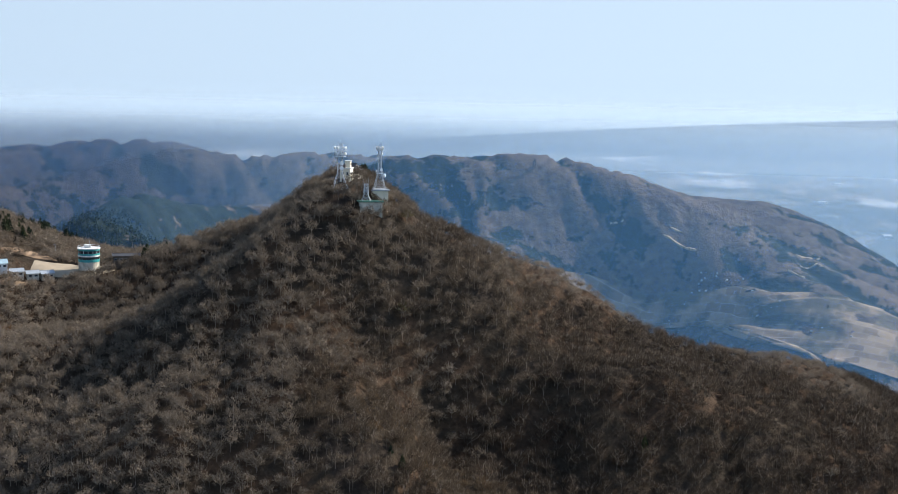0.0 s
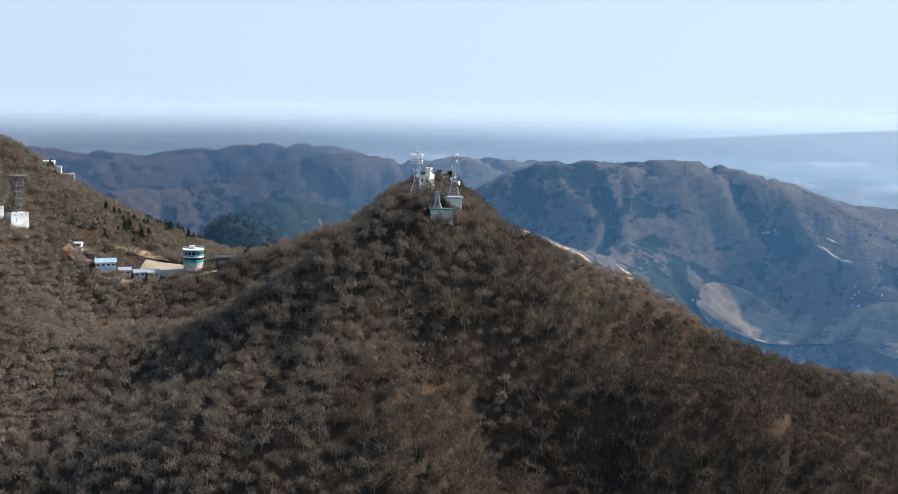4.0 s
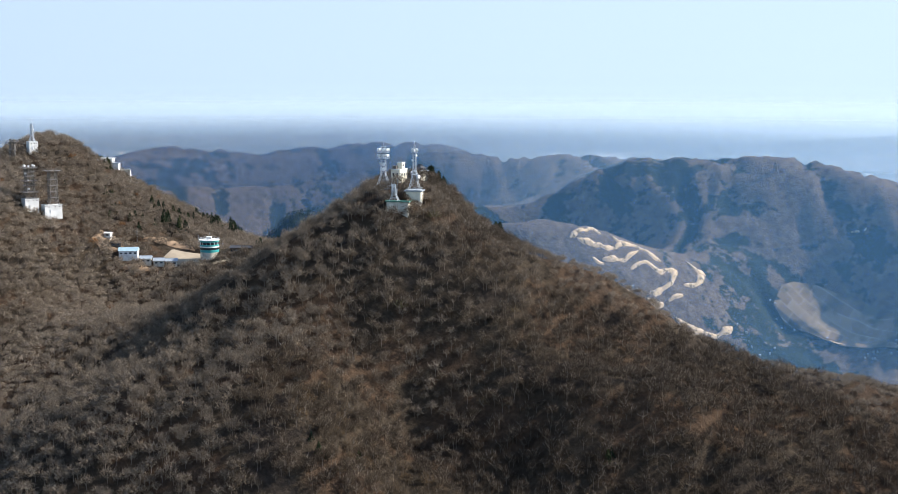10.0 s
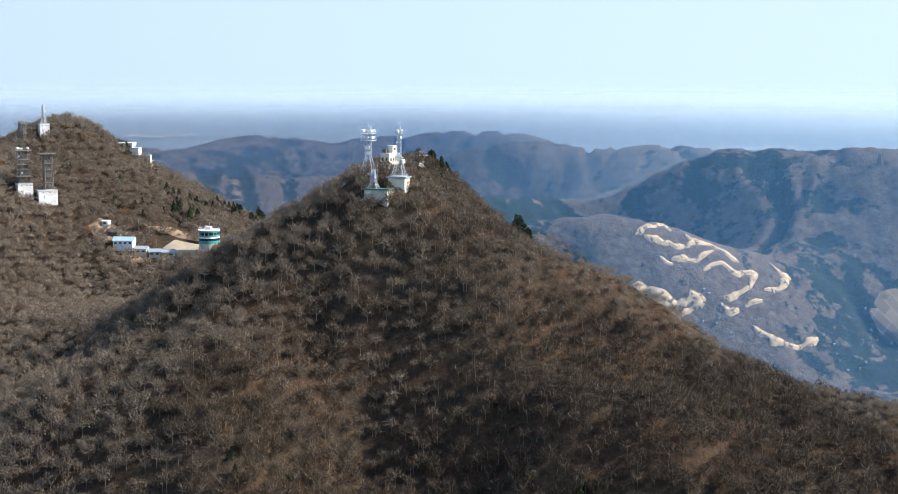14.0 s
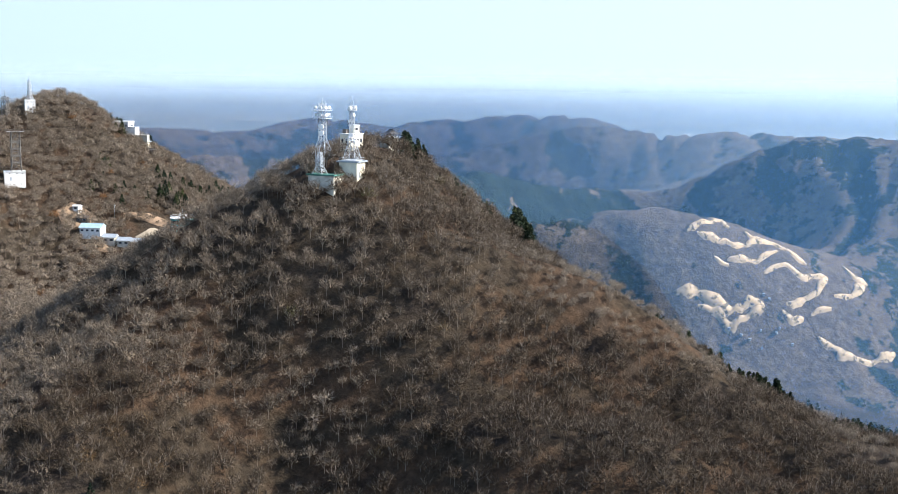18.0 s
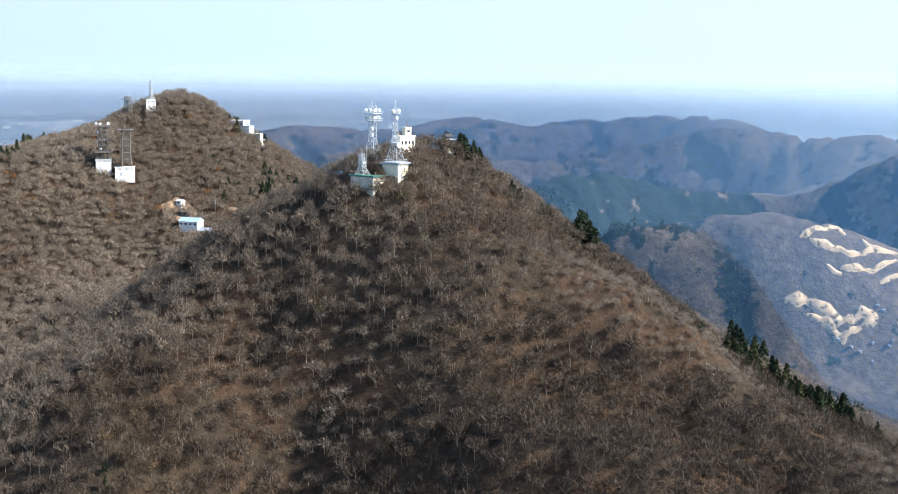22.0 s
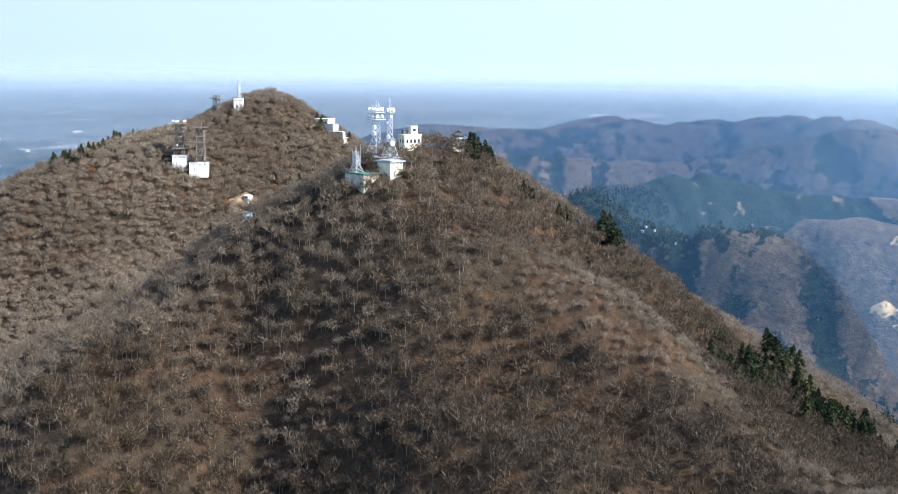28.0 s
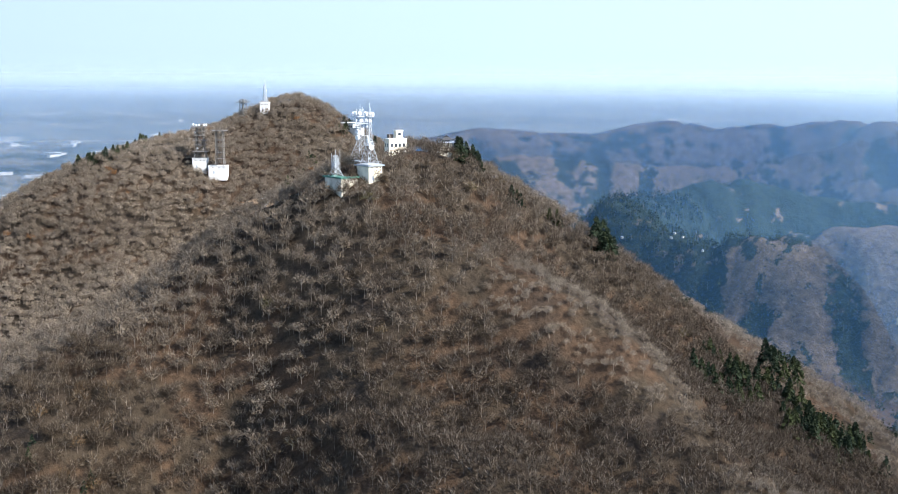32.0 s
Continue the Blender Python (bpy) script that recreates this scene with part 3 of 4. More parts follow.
M_RED = plain_material("faded_red_panel", (0.35, 0.1, 0.06), 0.7)


def profile(width, height):
    """Half width of a mast at a height, from (height, half width) rows."""
    return float(np.interp(height, [h for h, w in width], [w for h, w in width]))


def lattice_tower(x, y, z, turn, width, steel, label, decks=(), drums=(), spikes=(), leg=0.2, brace=0.075, bay=2.6, name="lattice_tower"):
    """Four legs that follow width, braced bay by bay, with decks (height, half side), drums (height, angle, reach, radius) and spikes (x, y, foot, length)."""
    t = thing(name, x, y, z, turn, label, "tower")
    top = width[-1][0]
    corners = ((1, 1), (-1, 1), (-1, -1), (1, -1))
    for cx, cy in corners:
        bm = B()
        for (h0, w0), (h1, w1) in zip(width, width[1:]):
            bar(bm, (cx * w0, cy * w0, h0), (cx * w1, cy * w1, h1), leg)
        part("leg", bm, steel, t)
    n = max(2, round(top / bay))
    for k in range(n):
        h0, h1 = top * k / n, top * (k + 1) / n
        w0, w1 = profile(width, h0), profile(width, h1)
        for (ax, ay), (bx, by) in zip(corners, corners[1:] + corners[:1]):
            part("brace", bar(B(), (ax * w0, ay * w0, h0), (bx * w1, by * w1, h1), brace), steel, t)
            part("brace", bar(B(), (bx * w0, by * w0, h0), (ax * w1, ay * w1, h1), brace), steel, t)
            part("girt", bar(B(), (ax * w1, ay * w1, h1), (bx * w1, by * w1, h1), brace), steel, t)
    for h, s in decks:
        d = part("platform", box(B(), (0, 0, h), (2 * s, 2 * s, 0.22), 0, 0.03), steel, t)
        bm = B()
        for (ax, ay), (bx, by) in zip(corners, corners[1:] + corners[:1]):
            bar(bm, (ax * s, ay * s, h + 1.0), (bx * s, by * s, h + 1.0), 0.1)
            for q in range(4):
                f = q / 4
                px, py = (ax + (bx - ax) * f) * s, (ay + (by - ay) * f) * s
                bar(bm, (px, py, h + 0.1), (px, py, h + 1.0), 0.07)
        part("railing", bm, steel, d)
    for h, a, reach, r in drums:
        way = Vector((math.cos(radians(a)), math.sin(radians(a)), 0))
        c = way * reach + Vector((0, 0, h))
        bm = drum(B(), c, r, r * 0.85, way, 1.0)
        drum(bm, c - way * r * 0.55, r * 0.6, r * 0.5, -way, 0.5)
        d = part("antenna", bm, M_DRUM, t, "white drum antenna")
        part("bracket", bar(B(), way * max(0.2, reach - r * 1.6) + Vector((0, 0, h)), c - way * r * 0.5, 0.14), steel, d)
    for sx, sy, foot, length in spikes:
        part("aerial", bar(B(), (sx, sy, foot), (sx, sy, foot + length), 0.12), steel, t, "slender rod aerial")
    return t


def wall_windows(parent, face, wide, high, cols, rows, w, h, z0, z1, mat=M_GLASS, inset=0.03):
    """Windows set on one side (0: +x, 1: +y, 2: -x, 3: -y) of a block wide by high."""
    for i in range(cols):
        for j in range(rows):
            u = -wide / 2 + wide * (i + 0.5) / cols
            v = z0 + (z1 - z0) * (j + 0.5) / rows
            turn = 90 * face
            m = Matrix.Rotation(radians(turn), 4, "Z")
            c = m @ Vector((high / 2 + inset, u, v))
            bm = B()
            for du, dv, su, sv in ((0, h / 2, w + 0.16, 0.12), (0, -h / 2, w + 0.16, 0.12), (w / 2, 0, 0.1, h), (-w / 2, 0, 0.1, h)):
                p = m @ Vector((high / 2 + inset, u + du, v + dv))
                box(bm, p, (0.12, su, sv), turn)
            f = part("window", bm, M_WHITE_STEEL, parent)
            part("pane", box(B(), c, (0.05, w, h), turn), mat, f, "dark glass pane")


# ---- the masts and buildings on the first summit ----
def relay_house(x, y, z, turn, s, label, roof_mat, wall_mat, eaves=0.5, shaft_height=5.0, door=True):
    """A flat-roofed equipment house: plinth and walls in one, roof slab, parapet, door and vents."""
    t = thing("relay_house", x, y, z, turn, label, "building")
    sx, sy, sz = s
    part("wall", box(B(), (0, 0, (sz - shaft_height) / 2), (sx, sy, sz + shaft_height), 0, 0.05), wall_mat, t)
    part("roof", box(B(), (0, 0, sz + 0.15), (sx + 2 * eaves, sy + 2 * eaves, 0.3), 0, 0.06), roof_mat, t)
    bm = B()
    for cx, cy, w, d in ((0, sy / 2 + eaves - 0.1, sx + 2 * eaves, 0.2), (0, -sy / 2 - eaves + 0.1, sx + 2 * eaves, 0.2), (sx / 2 + eaves - 0.1, 0, 0.2, sy), (-sx / 2 - eaves + 0.1, 0, 0.2, sy)):
        box(bm, (cx, cy, sz + 0.45), (w, d, 0.3))
    part("parapet", bm, roof_mat, t)
    if door:
        d = part("door", box(B(), (sx / 2 + 0.03, -sy * 0.2, 1.05), (0.08, 0.95, 2.1)), M_GREY_ROOF, t, "grey steel door")
        part("handle", box(B(), (sx / 2 + 0.1, -sy * 0.2 + 0.35, 1.0), (0.06, 0.05, 0.16)), M_DARK_STEEL, d)
    for k in (-0.25, 0.1, 0.35):
        part("vent", box(B(), (sx / 2 + 0.04, sy * k, sz - 0.7), (0.09, 0.8, 0.45)), M_DARK_STEEL, t, "dark louvred vent")
    return t


HTURN = 12
relay_house(-57.5, 634.5, 405.0, HTURN, (6.5, 6.5, 4.5), "pale concrete relay house under a white lattice mast", M_GREY_ROOF, M_WHITE_WALL)
relay_house(-36.5, 628.5, 403.5, HTURN, (8.2, 7.4, 6.0), "stained cream concrete relay house with a grey slab roof", M_GREY_ROOF, M_CREAM, 0.8)
relay_house(-40.5, 617.0, 400.7, HTURN, (11.5, 8.6, 4.0), "moss-stained concrete hut with a green sheet roof", M_GREEN_ROOF, M_STAINED_WALL, 0.7)

ring = [(21.2, a, 3.1, 0.68) for a in (10, 55, 100, 145, 190, 235, 280, 325)] + [(18.1, a, 3.0, 0.66) for a in (30, 80, 130, 180, 230, 280, 330)]
lattice_tower(-57.5, 634.5, 409.7, HTURN, [(0, 3.7), (4.6, 2.3), (8.0, 1.25), (23.0, 1.15)], M_WHITE_STEEL, "white lattice relay mast ringed by drum antennas",
              [(0.3, 4.1), (16.6, 3.0), (19.8, 3.0)], ring + [(13.2, -75, 2.2, 1.0), (10.6, -75, 2.2, 1.0), (13.6, 150, 2.0, 0.8)], [(0, 0, 22.5, 2.6), (0.9, 0.6, 22.5, 1.6)])
lattice_tower(-36.5, 628.5, 409.9, HTURN, [(0, 2.9), (7.0, 1.35), (11.0, 0.8), (22.4, 0.7)], M_WHITE_STEEL, "white lattice relay mast with a dish head and side dish",
              [(0.3, 3.6), (8.2, 1.7), (20.3, 1.5)], [(21.4, 20, 1.5, 0.9), (21.4, 140, 1.5, 0.9), (21.2, 260, 1.5, 0.8), (18.6, -20, 1.2, 0.6), (10.4, -70, 1.7, 0.75), (7.4, -20, 2.6, 1.0), (9.6, 160, 1.8, 0.6), (16.0, 200, 1.2, 0.6)],
              [(0, 0, 22.2, 3.8), (0.7, 0, 22.2, 1.8), (-0.7, 0.4, 22.2, 1.2)])
lattice_tower(-42.5, 615.5, 405.2, HTURN, [(0, 2.3), (3.2, 1.0), (8.6, 0.75)], M_WHITE_STEEL, "small white lattice mast with rod aerials on a hut roof",
              [(5.0, 1.1)], [(6.6, 60, 1.1, 0.4), (4.4, 200, 1.2, 0.4)], [(1.4, 1.2, 3.0, 8.6), (-1.4, 1.0, 3.0, 8.0), (0, 0, 8.4, 2.2), (-1.2, -1.2, 3.0, 6.5)], 0.2, 0.11, 1.8)


def summit_house():
    """The old weather house: a cream block with a porch wing, parapets and a turret."""
    t = thing("summit_house", -55.5, 651.0, 411.0, -6, "cream two-storey summit weather house with a square turret", "building")
    part("wall", box(B(), (0, 0, 2.6), (5.6, 8.4, 11.2), 0, 0.05), M_CREAM, t)
    part("wing", box(B(), (2.0, -1.0, 0.6), (3.4, 4.4, 6.2), 0, 0.05), M_CREAM, t)
    part("roof", box(B(), (0, 0, 8.4), (6.1, 8.9, 0.45), 0, 0.06), M_WHITE_WALL, t)
    tur = part("turret", box(B(), (0.6, 1.0, 10.2), (3.0, 3.2, 3.6), 0, 0.05), M_CREAM, t)
    part("cornice", box(B(), (0.6, 1.0, 12.1), (3.5, 3.7, 0.35), 0, 0.04), M_WHITE_WALL, tur)
    part("opening", box(B(), (2.12, 1.0, 10.5), (0.06, 1.6, 1.0)), M_GLASS, tur, "dark turret opening")
    part("stair_hood", box(B(), (-1.2, -2.2, 9.5), (2.2, 2.0, 1.9), 0, 0.04), M_DARK_STEEL, t)
    part("mast", bar(B(), (0.6, 1.0, 12.2), (0.6, 1.0, 15.4), 0.16), M_DARK_STEEL, t)
    for px, py in ((1.8, 2.2), (-0.4, 2.2), (1.8, -0.2)):
        part("aerial", bar(B(), (px, py, 12.2), (px, py, 13.8), 0.09), M_DARK_STEEL, t)
    wall_windows(t, 0, 7.6, 5.6, 4, 2, 1.0, 1.7, 0.2, 7.4)
    wall_windows(t, 3, 5.0, 8.4, 2, 2, 1.0, 1.7, 0.2, 7.4)
    return t


summit_house()


def pairs(a, b):
    return [(p, q) for p in a for q in b]


def hip_roof(bm, c, sx, sy, h, lift=0.5):
    """A curved hipped roof: eaves that lift at the corners and a short ridge."""
    cx, cy, cz = c
    rings = [(1.0, 0.0), (0.68, 0.3), (0.4, 0.62), (0.24, 1.0)]
    rows = []
    for k, (f, up) in enumerate(rings):
        row = []
        for i in range(16):
            a = 2 * math.pi * i / 16
            q = max(abs(math.cos(a)), abs(math.sin(a)))
            ux, uy = math.cos(a) / q, math.sin(a) / q
            corner = min(abs(ux), abs(uy)) ** 3
            rx = f * sx / 2 if k < 3 else 0.45 * sx / 2
            ry = f * sy / 2 if k < 3 else 0.05 * sy
            row.append(bm.verts.new((cx + ux * rx, cy + uy * ry, cz + up * h + (lift * corner if k == 0 else 0))))
        rows.append(row)
    for a, b in zip(rows, rows[1:]):
        for i in range(16):
            bm.faces.new((a[i], a[(i + 1) % 16], b[(i + 1) % 16], b[i]))
    bm.faces.new(rows[-1])
    bm.faces.new(rows[0][::-1])
    return bm


def shrine(x, y, z, turn, k, label):
    t = thing("shrine", x, y, z, turn, label, "shrine")
    part("plinth", box(B(), (0, 0, -1.5), (8 * k, 7 * k, 4.4), 0, 0.08), M_STAINED_WALL, t)
    part("wall", box(B(), (0, 0, 2.0), (5.6 * k, 4.6 * k, 2.8), 0, 0.04), M_CREAM, t)
    for cx, cy in pairs((-2.9, 2.9), (-2.4, 2.4)):
        part("post", box(B(), (cx * k, cy * k, 2.0), (0.28, 0.28, 2.8)), M_TIMBER, t)
    part("lower_roof", hip_roof(B(), (0, 0, 3.3), 9.2 * k, 8.2 * k, 1.5), M_GREY_ROOF, t, "pale grey lower roof")
    part("roof", hip_roof(B(), (0, 0, 4.6), 7.0 * k, 6.2 * k, 2.0), M_DARK_ROOF, t, "dark curved tile roof")
    part("ridge", box(B(), (0, 0, 6.7), (3.4 * k, 0.4, 0.5), 0, 0.06), M_DARK_ROOF, t)
    return t


shrine(-53.5, 676.0, 413.8, -20, 1.0, "small summit shrine with dark curved tile roof")

# ---- the saddle: look-out, rest houses and terrace ----
def lookout(x, y, z):
    """A round look-out: stacked drums of teal and white bands, a railed deck and roof plant."""
    t = thing("lookout_building", x, y, z, 0, "round teal and white banded look-out house on the terrace", "building")
    bands = [("base", 5.8, -4.0, 0.8, M_STAINED_WALL), ("lower_band", 6.0, 0.8, 2.3, M_TEAL), ("window_band", 5.8, 2.3, 3.8, M_GLASS), ("white_band", 6.15, 3.8, 4.6, M_WHITE_WALL),
             ("middle_band", 6.0, 4.6, 5.6, M_TEAL), ("upper_windows", 5.8, 5.6, 7.2, M_GLASS), ("teal_band", 6.1, 7.2, 8.2, M_TEAL), ("roof", 6.5, 8.2, 8.6, M_WHITE_WALL)]
    for nm, r, z0, z1, mat in bands:
        bm = B()
        drum(bm, (0, 0, (z0 + z1) / 2), r, z1 - z0, (0, 0, 1), 1.0, 28)
        part(nm, bm, mat, t)
    for i in range(14):
        a = 2 * math.pi * i / 14
        part("mullion", box(B(), (5.85 * math.cos(a), 5.85 * math.sin(a), 6.4), (0.2, 0.26, 1.6), math.degrees(a)), M_WHITE_STEEL, t)
    rail = part("railing", B_ring(6.1, 9.6, 0.14, 24), M_WHITE_STEEL, t)
    for i in range(16):
        a = 2 * math.pi * i / 16
        part("baluster", box(B(), (6.1 * math.cos(a), 6.1 * math.sin(a), 9.1), (0.1, 0.1, 0.95), math.degrees(a)), M_WHITE_STEEL, rail)
    part("roof_hut", box(B(), (-1.0, 1.0, 9.5), (3.4, 2.6, 1.7), 20, 0.05), M_WHITE_WALL, t)
    part("mast", bar(B(), (0.5, 0, 8.7), (0.5, 0, 13.0), 0.14), M_WHITE_STEEL, t)
    sign = part("sign", box(B(), (3.75, -5.45, 4.2), (2.4, 0.12, 0.7), 35), M_WHITE_WALL, t, "white name board")
    for k in range(4):
        part("lettering", box(B(), (3.2 + 0.36 * k, -5.82 + 0.25 * k, 4.2), (0.26, 0.06, 0.34), 35), M_DARK_STEEL, sign)
    return t


def B_ring(r, z, w, n):
    bm = B()
    for i in range(n):
        a, b = 2 * math.pi * i / n, 2 * math.pi * (i + 1) / n
        bar(bm, (r * math.cos(a), r * math.sin(a), z), (r * math.cos(b), r * math.sin(b), z), w)
    return bm


def rest_house(x, y, z, turn, s, rise, roof_mat, wall_mat, label, windows=3, group=""):
    """A low house: walls, a pitched roof with eaves, and a window row on its long sides."""
    t = thing("rest_house", x, y, z, turn, label, "house", group)
    sx, sy, sz = s
    part("wall", box(B(), (0, 0, sz / 2 - 1.5), (sx, sy, sz + 3.0), 0, 0.04), wall_mat, t)
    bm = B()
    e = 0.5
    pts = [(-sx / 2 - e, -sy / 2 - e, sz), (sx / 2 + e, -sy / 2 - e, sz), (sx / 2 + e, sy / 2 + e, sz), (-sx / 2 - e, sy / 2 + e, sz), (-sx / 2 - e, 0, sz + rise), (sx / 2 + e, 0, sz + rise)]
    low = [bm.verts.new((a, b, c)) for a, b, c in pts]
    for f in ((0, 1, 5, 4), (2, 3, 4, 5), (0, 4, 3), (1, 2, 5), (3, 2, 1, 0)):
        bm.faces.new([low[i] for i in f])
    r = part("roof", bm, roof_mat, t)
    part("ridge", box(B(), (0, 0, sz + rise + 0.04), (sx + 2 * e, 0.3, 0.14)), roof_mat, r)
    for i in range(windows):
        u = -sx / 2 + sx * (i + 0.5) / windows
        for side in (-1, 1):
            w = part("window", box(B(), (u, side * (sy / 2 + 0.02), sz * 0.55), (sx / windows * 0.55, 0.06, 1.1)), M_WHITE_STEEL, t)
            part("pane", box(B(), (u, side * (sy / 2 + 0.05), sz * 0.55), (sx / windows * 0.5, 0.06, 1.0)), M_GLASS, w)
    return t


def draped_patch(name, outline, mat, lift, label, category="ground", rough=0.5):
    """A sheet of another cover that lies on the land within an outline (x, y), with a crumbling edge."""
    o = np.array(outline, float)
    c = o.mean(0)
    n, rings = 48, 7
    cum = np.r_[0, np.cumsum(np.linalg.norm(np.diff(np.r_[o, o[:1]], axis=0), axis=1))]
    s = np.linspace(0, cum[-1], n, endpoint=False)
    loop = np.stack([np.interp(s, cum, np.r_[o[:, k], o[0, k]]) for k in (0, 1)], -1)
    loop = c + (loop - c) * (1 + rough * 0.25 * (fbm(loop[:, 0] / 6, loop[:, 1] / 6, 3, 77))[:, None])
    verts, faces = [], []
    for k in range(rings):
        q = c + (loop - c) * (k + 0.05) / (rings - 0.95)
        verts.append(np.c_[q, land(q[:, 0], q[:, 1]) + lift - (0.6 if k == rings - 1 else 0)])
    i = np.arange(n)
    for k in range(rings - 1):
        faces.append(np.stack([k * n + i, k * n + (i + 1) % n, (k + 1) * n + (i + 1) % n, (k + 1) * n + i], -1))
    ob = mesh_object(name, np.concatenate(verts), np.concatenate(faces), [mat])
    ob.data.polygons.foreach_set("use_smooth", np.ones(len(ob.data.polygons), bool))
    return tagged(ob, label, category, kind="structure")


# ---- things on the saddle ----
def ground_at(x, y, dz=0.0):
    return land_at(x, y) + dz


draped_patch("terrace", [(-238, 686), (-226, 680), (-200, 682), (-190, 690), (-198, 700), (-222, 706), (-240, 700)], M_PAVING, 0.9, "sunlit tan paved terrace on the saddle", "terrace", 0.2)
draped_patch("earth_bank", [(-262, 698), (-246, 703), (-230, 711), (-236, 718), (-256, 712)], M_EARTH, 0.7, "bare tan earth bank above the terrace", "bank", 0.6)
draped_patch("earth_bank", [(-276, 664), (-266, 660), (-258, 672), (-266, 684), (-278, 676)], M_EARTH, 0.7, "bare reddish earth beside the rest houses", "bank", 0.6)
draped_patch("earth_bank", [(-252, 655), (-240, 660), (-232, 668), (-242, 668)], M_EARTH, 0.7, "bare tan earth below the rest houses", "bank", 0.6)
lookout(-206, 691, 359.6)
rest_house(-187, 700, ground_at(-187, 700, 2.0), 15, (15, 6.5, 4.2), 1.2, M_DARK_ROOF, M_TIMBER, "long dark timber rest house beside the look-out", 5)
rest_house(-251, 668, 358.5, 28, (11.5, 7.5, 3.2), 2.0, M_BLUE_ROOF, M_WHITE_WALL, "white rest house with a pale blue sheet roof", 4)
for x, y, turn, s in ((-240.5, 671, 28, (7, 5.5, 3.0)), (-233, 674.5, 30, (6.5, 5, 2.8)), (-226, 678, 34, (7, 5, 2.8))):
    rest_house(x, y, ground_at(x, y, 0.3), turn, s, 1.6, M_GREY_ROOF, M_STAINED_WALL, "low grey-white shop with a grey-blue sheet roof", 2, "shops on the terrace")
rest_house(-271, 674, ground_at(-271, 674, 0.8), 10, (4, 3.2, 2.6), 0.6, M_WHITE_WALL, M_WHITE_WALL, "tiny white hut among bare trees", 1)
rest_house(-263, 671, ground_at(-263, 671, 0.5), 35, (6, 4, 2.6), 0.9, M_TIMBER, M_TIMBER, "brown timber shed beside the rest houses", 2)


def utility_pole(x, y, h):
    t = thing("utility_pole", x, y, ground_at(x, y), 20, "grey utility pole with a cross-arm", "pole", "utility poles on the saddle")
    bm = B()
    drum(bm, (0, 0, h / 2 - 0.5), 0.2, h + 1.0, (0, 0, 1), 0.7, 8)
    part("post", bm, M_GREY_ROOF, t)
    part("cross_arm", box(B(), (0, 0, h - 0.7), (1.8, 0.14, 0.14)), M_DARK_STEEL, t)
    for k in (-0.7, 0, 0.7):
        part("insulator", drum(B(), (k, 0, h - 0.5), 0.09, 0.28, (0, 0, 1), 0.8, 6), M_DRUM, t)
    return t


for x, y, h in ((-236, 724, 8.0), (-212, 716, 8.0), (-262, 692, 7.5), (-176, 706, 8.0)):
    utility_pole(x, y, h)


def terrace_fence():
    t = thing("fence", -246, 690, ground_at(-246, 690, 0.9), 0, "weathered timber rail fence round the terrace edge", "fence")
    rim = [(-246, 690), (-240, 681), (-226, 675.5), (-212, 677), (-198, 680), (-190, 685), (-184, 690)]
    last = None
    for i in range(25):
        s = i / 24 * (len(rim) - 1)
        k = min(int(s), len(rim) - 2)
        x = rim[k][0] + (rim[k + 1][0] - rim[k][0]) * (s - k)
        y = rim[k][1] + (rim[k + 1][1] - rim[k][1]) * (s - k)
        p = Vector((x + 246, y - 690, ground_at(x, y, 0.9) - ground_at(-246, 690, 0.9)))
        part("post", bar(B(), p - Vector((0, 0, 1.2)), p + Vector((0, 0, 1.1)), 0.16), M_TIMBER, t)
        if last is not None:
            for dz in (0.5, 1.0):
                part("rail", bar(B(), last + Vector((0, 0, dz)), p + Vector((0, 0, dz)), 0.1), M_TIMBER, t)
        last = p
    return t


terrace_fence()

# ---- the twin peak ----
relay_house(-309.5, 647.0, 388.2, -32, (8.0, 8.6, 5.6), "bright white relay house under a dark tower", M_WHITE_WALL, M_WHITE_WALL, 0.2, 4.0)
relay_house(-299.5, 655.0, 385.0, -32, (7.5, 11.0, 4.6), "low bright white relay house beside a dark tower", M_WHITE_WALL, M_WHITE_WALL, 0.2, 4.0)
lattice_tower(-309.5, 647.0, 394.0, -32, [(0, 3.6), (6.0, 2.3), (20.0, 1.9)], M_TOWER_STEEL, "dark steel relay tower with stacked railed decks",
              [(0.2, 3.6), (4.4, 4.6), (8.4, 3.4), (11.4, 4.0), (14.4, 3.2), (17.0, 3.4), (19.6, 4.4)], [(21.2, -60, 4.2, 0.75), (20.9, -20, 4.4, 0.7), (16.4, -60, 3.2, 0.75), (21.0, 130, 4.2, 0.7), (20.8, 200, 4.0, 0.6), (11.5, 170, 3.0, 0.6), (21.0, 60, 3.4, 0.55), (6.5, -30, 2.6, 0.6)], [(0, 0, 19.8, 5.0), (1.5, 1.0, 19.8, 3.0), (-1.5, 0.5, 19.8, 3.2)], 0.42, 0.2, 4.8)
lattice_tower(-299.0, 656.0, 389.8, -32, [(0, 2.9), (4.0, 2.3), (22.0, 2.2)], M_TOWER_STEEL, "dark square steel relay tower with a broad top deck",
              [(4.6, 2.8), (8.4, 2.6), (12.2, 2.8), (16.0, 2.6), (21.8, 4.6)], [], [(-1.0, 0, 21.8, 3.4), (2.2, 1.5, 21.8, 2.0)], 0.42, 0.2, 5.5)
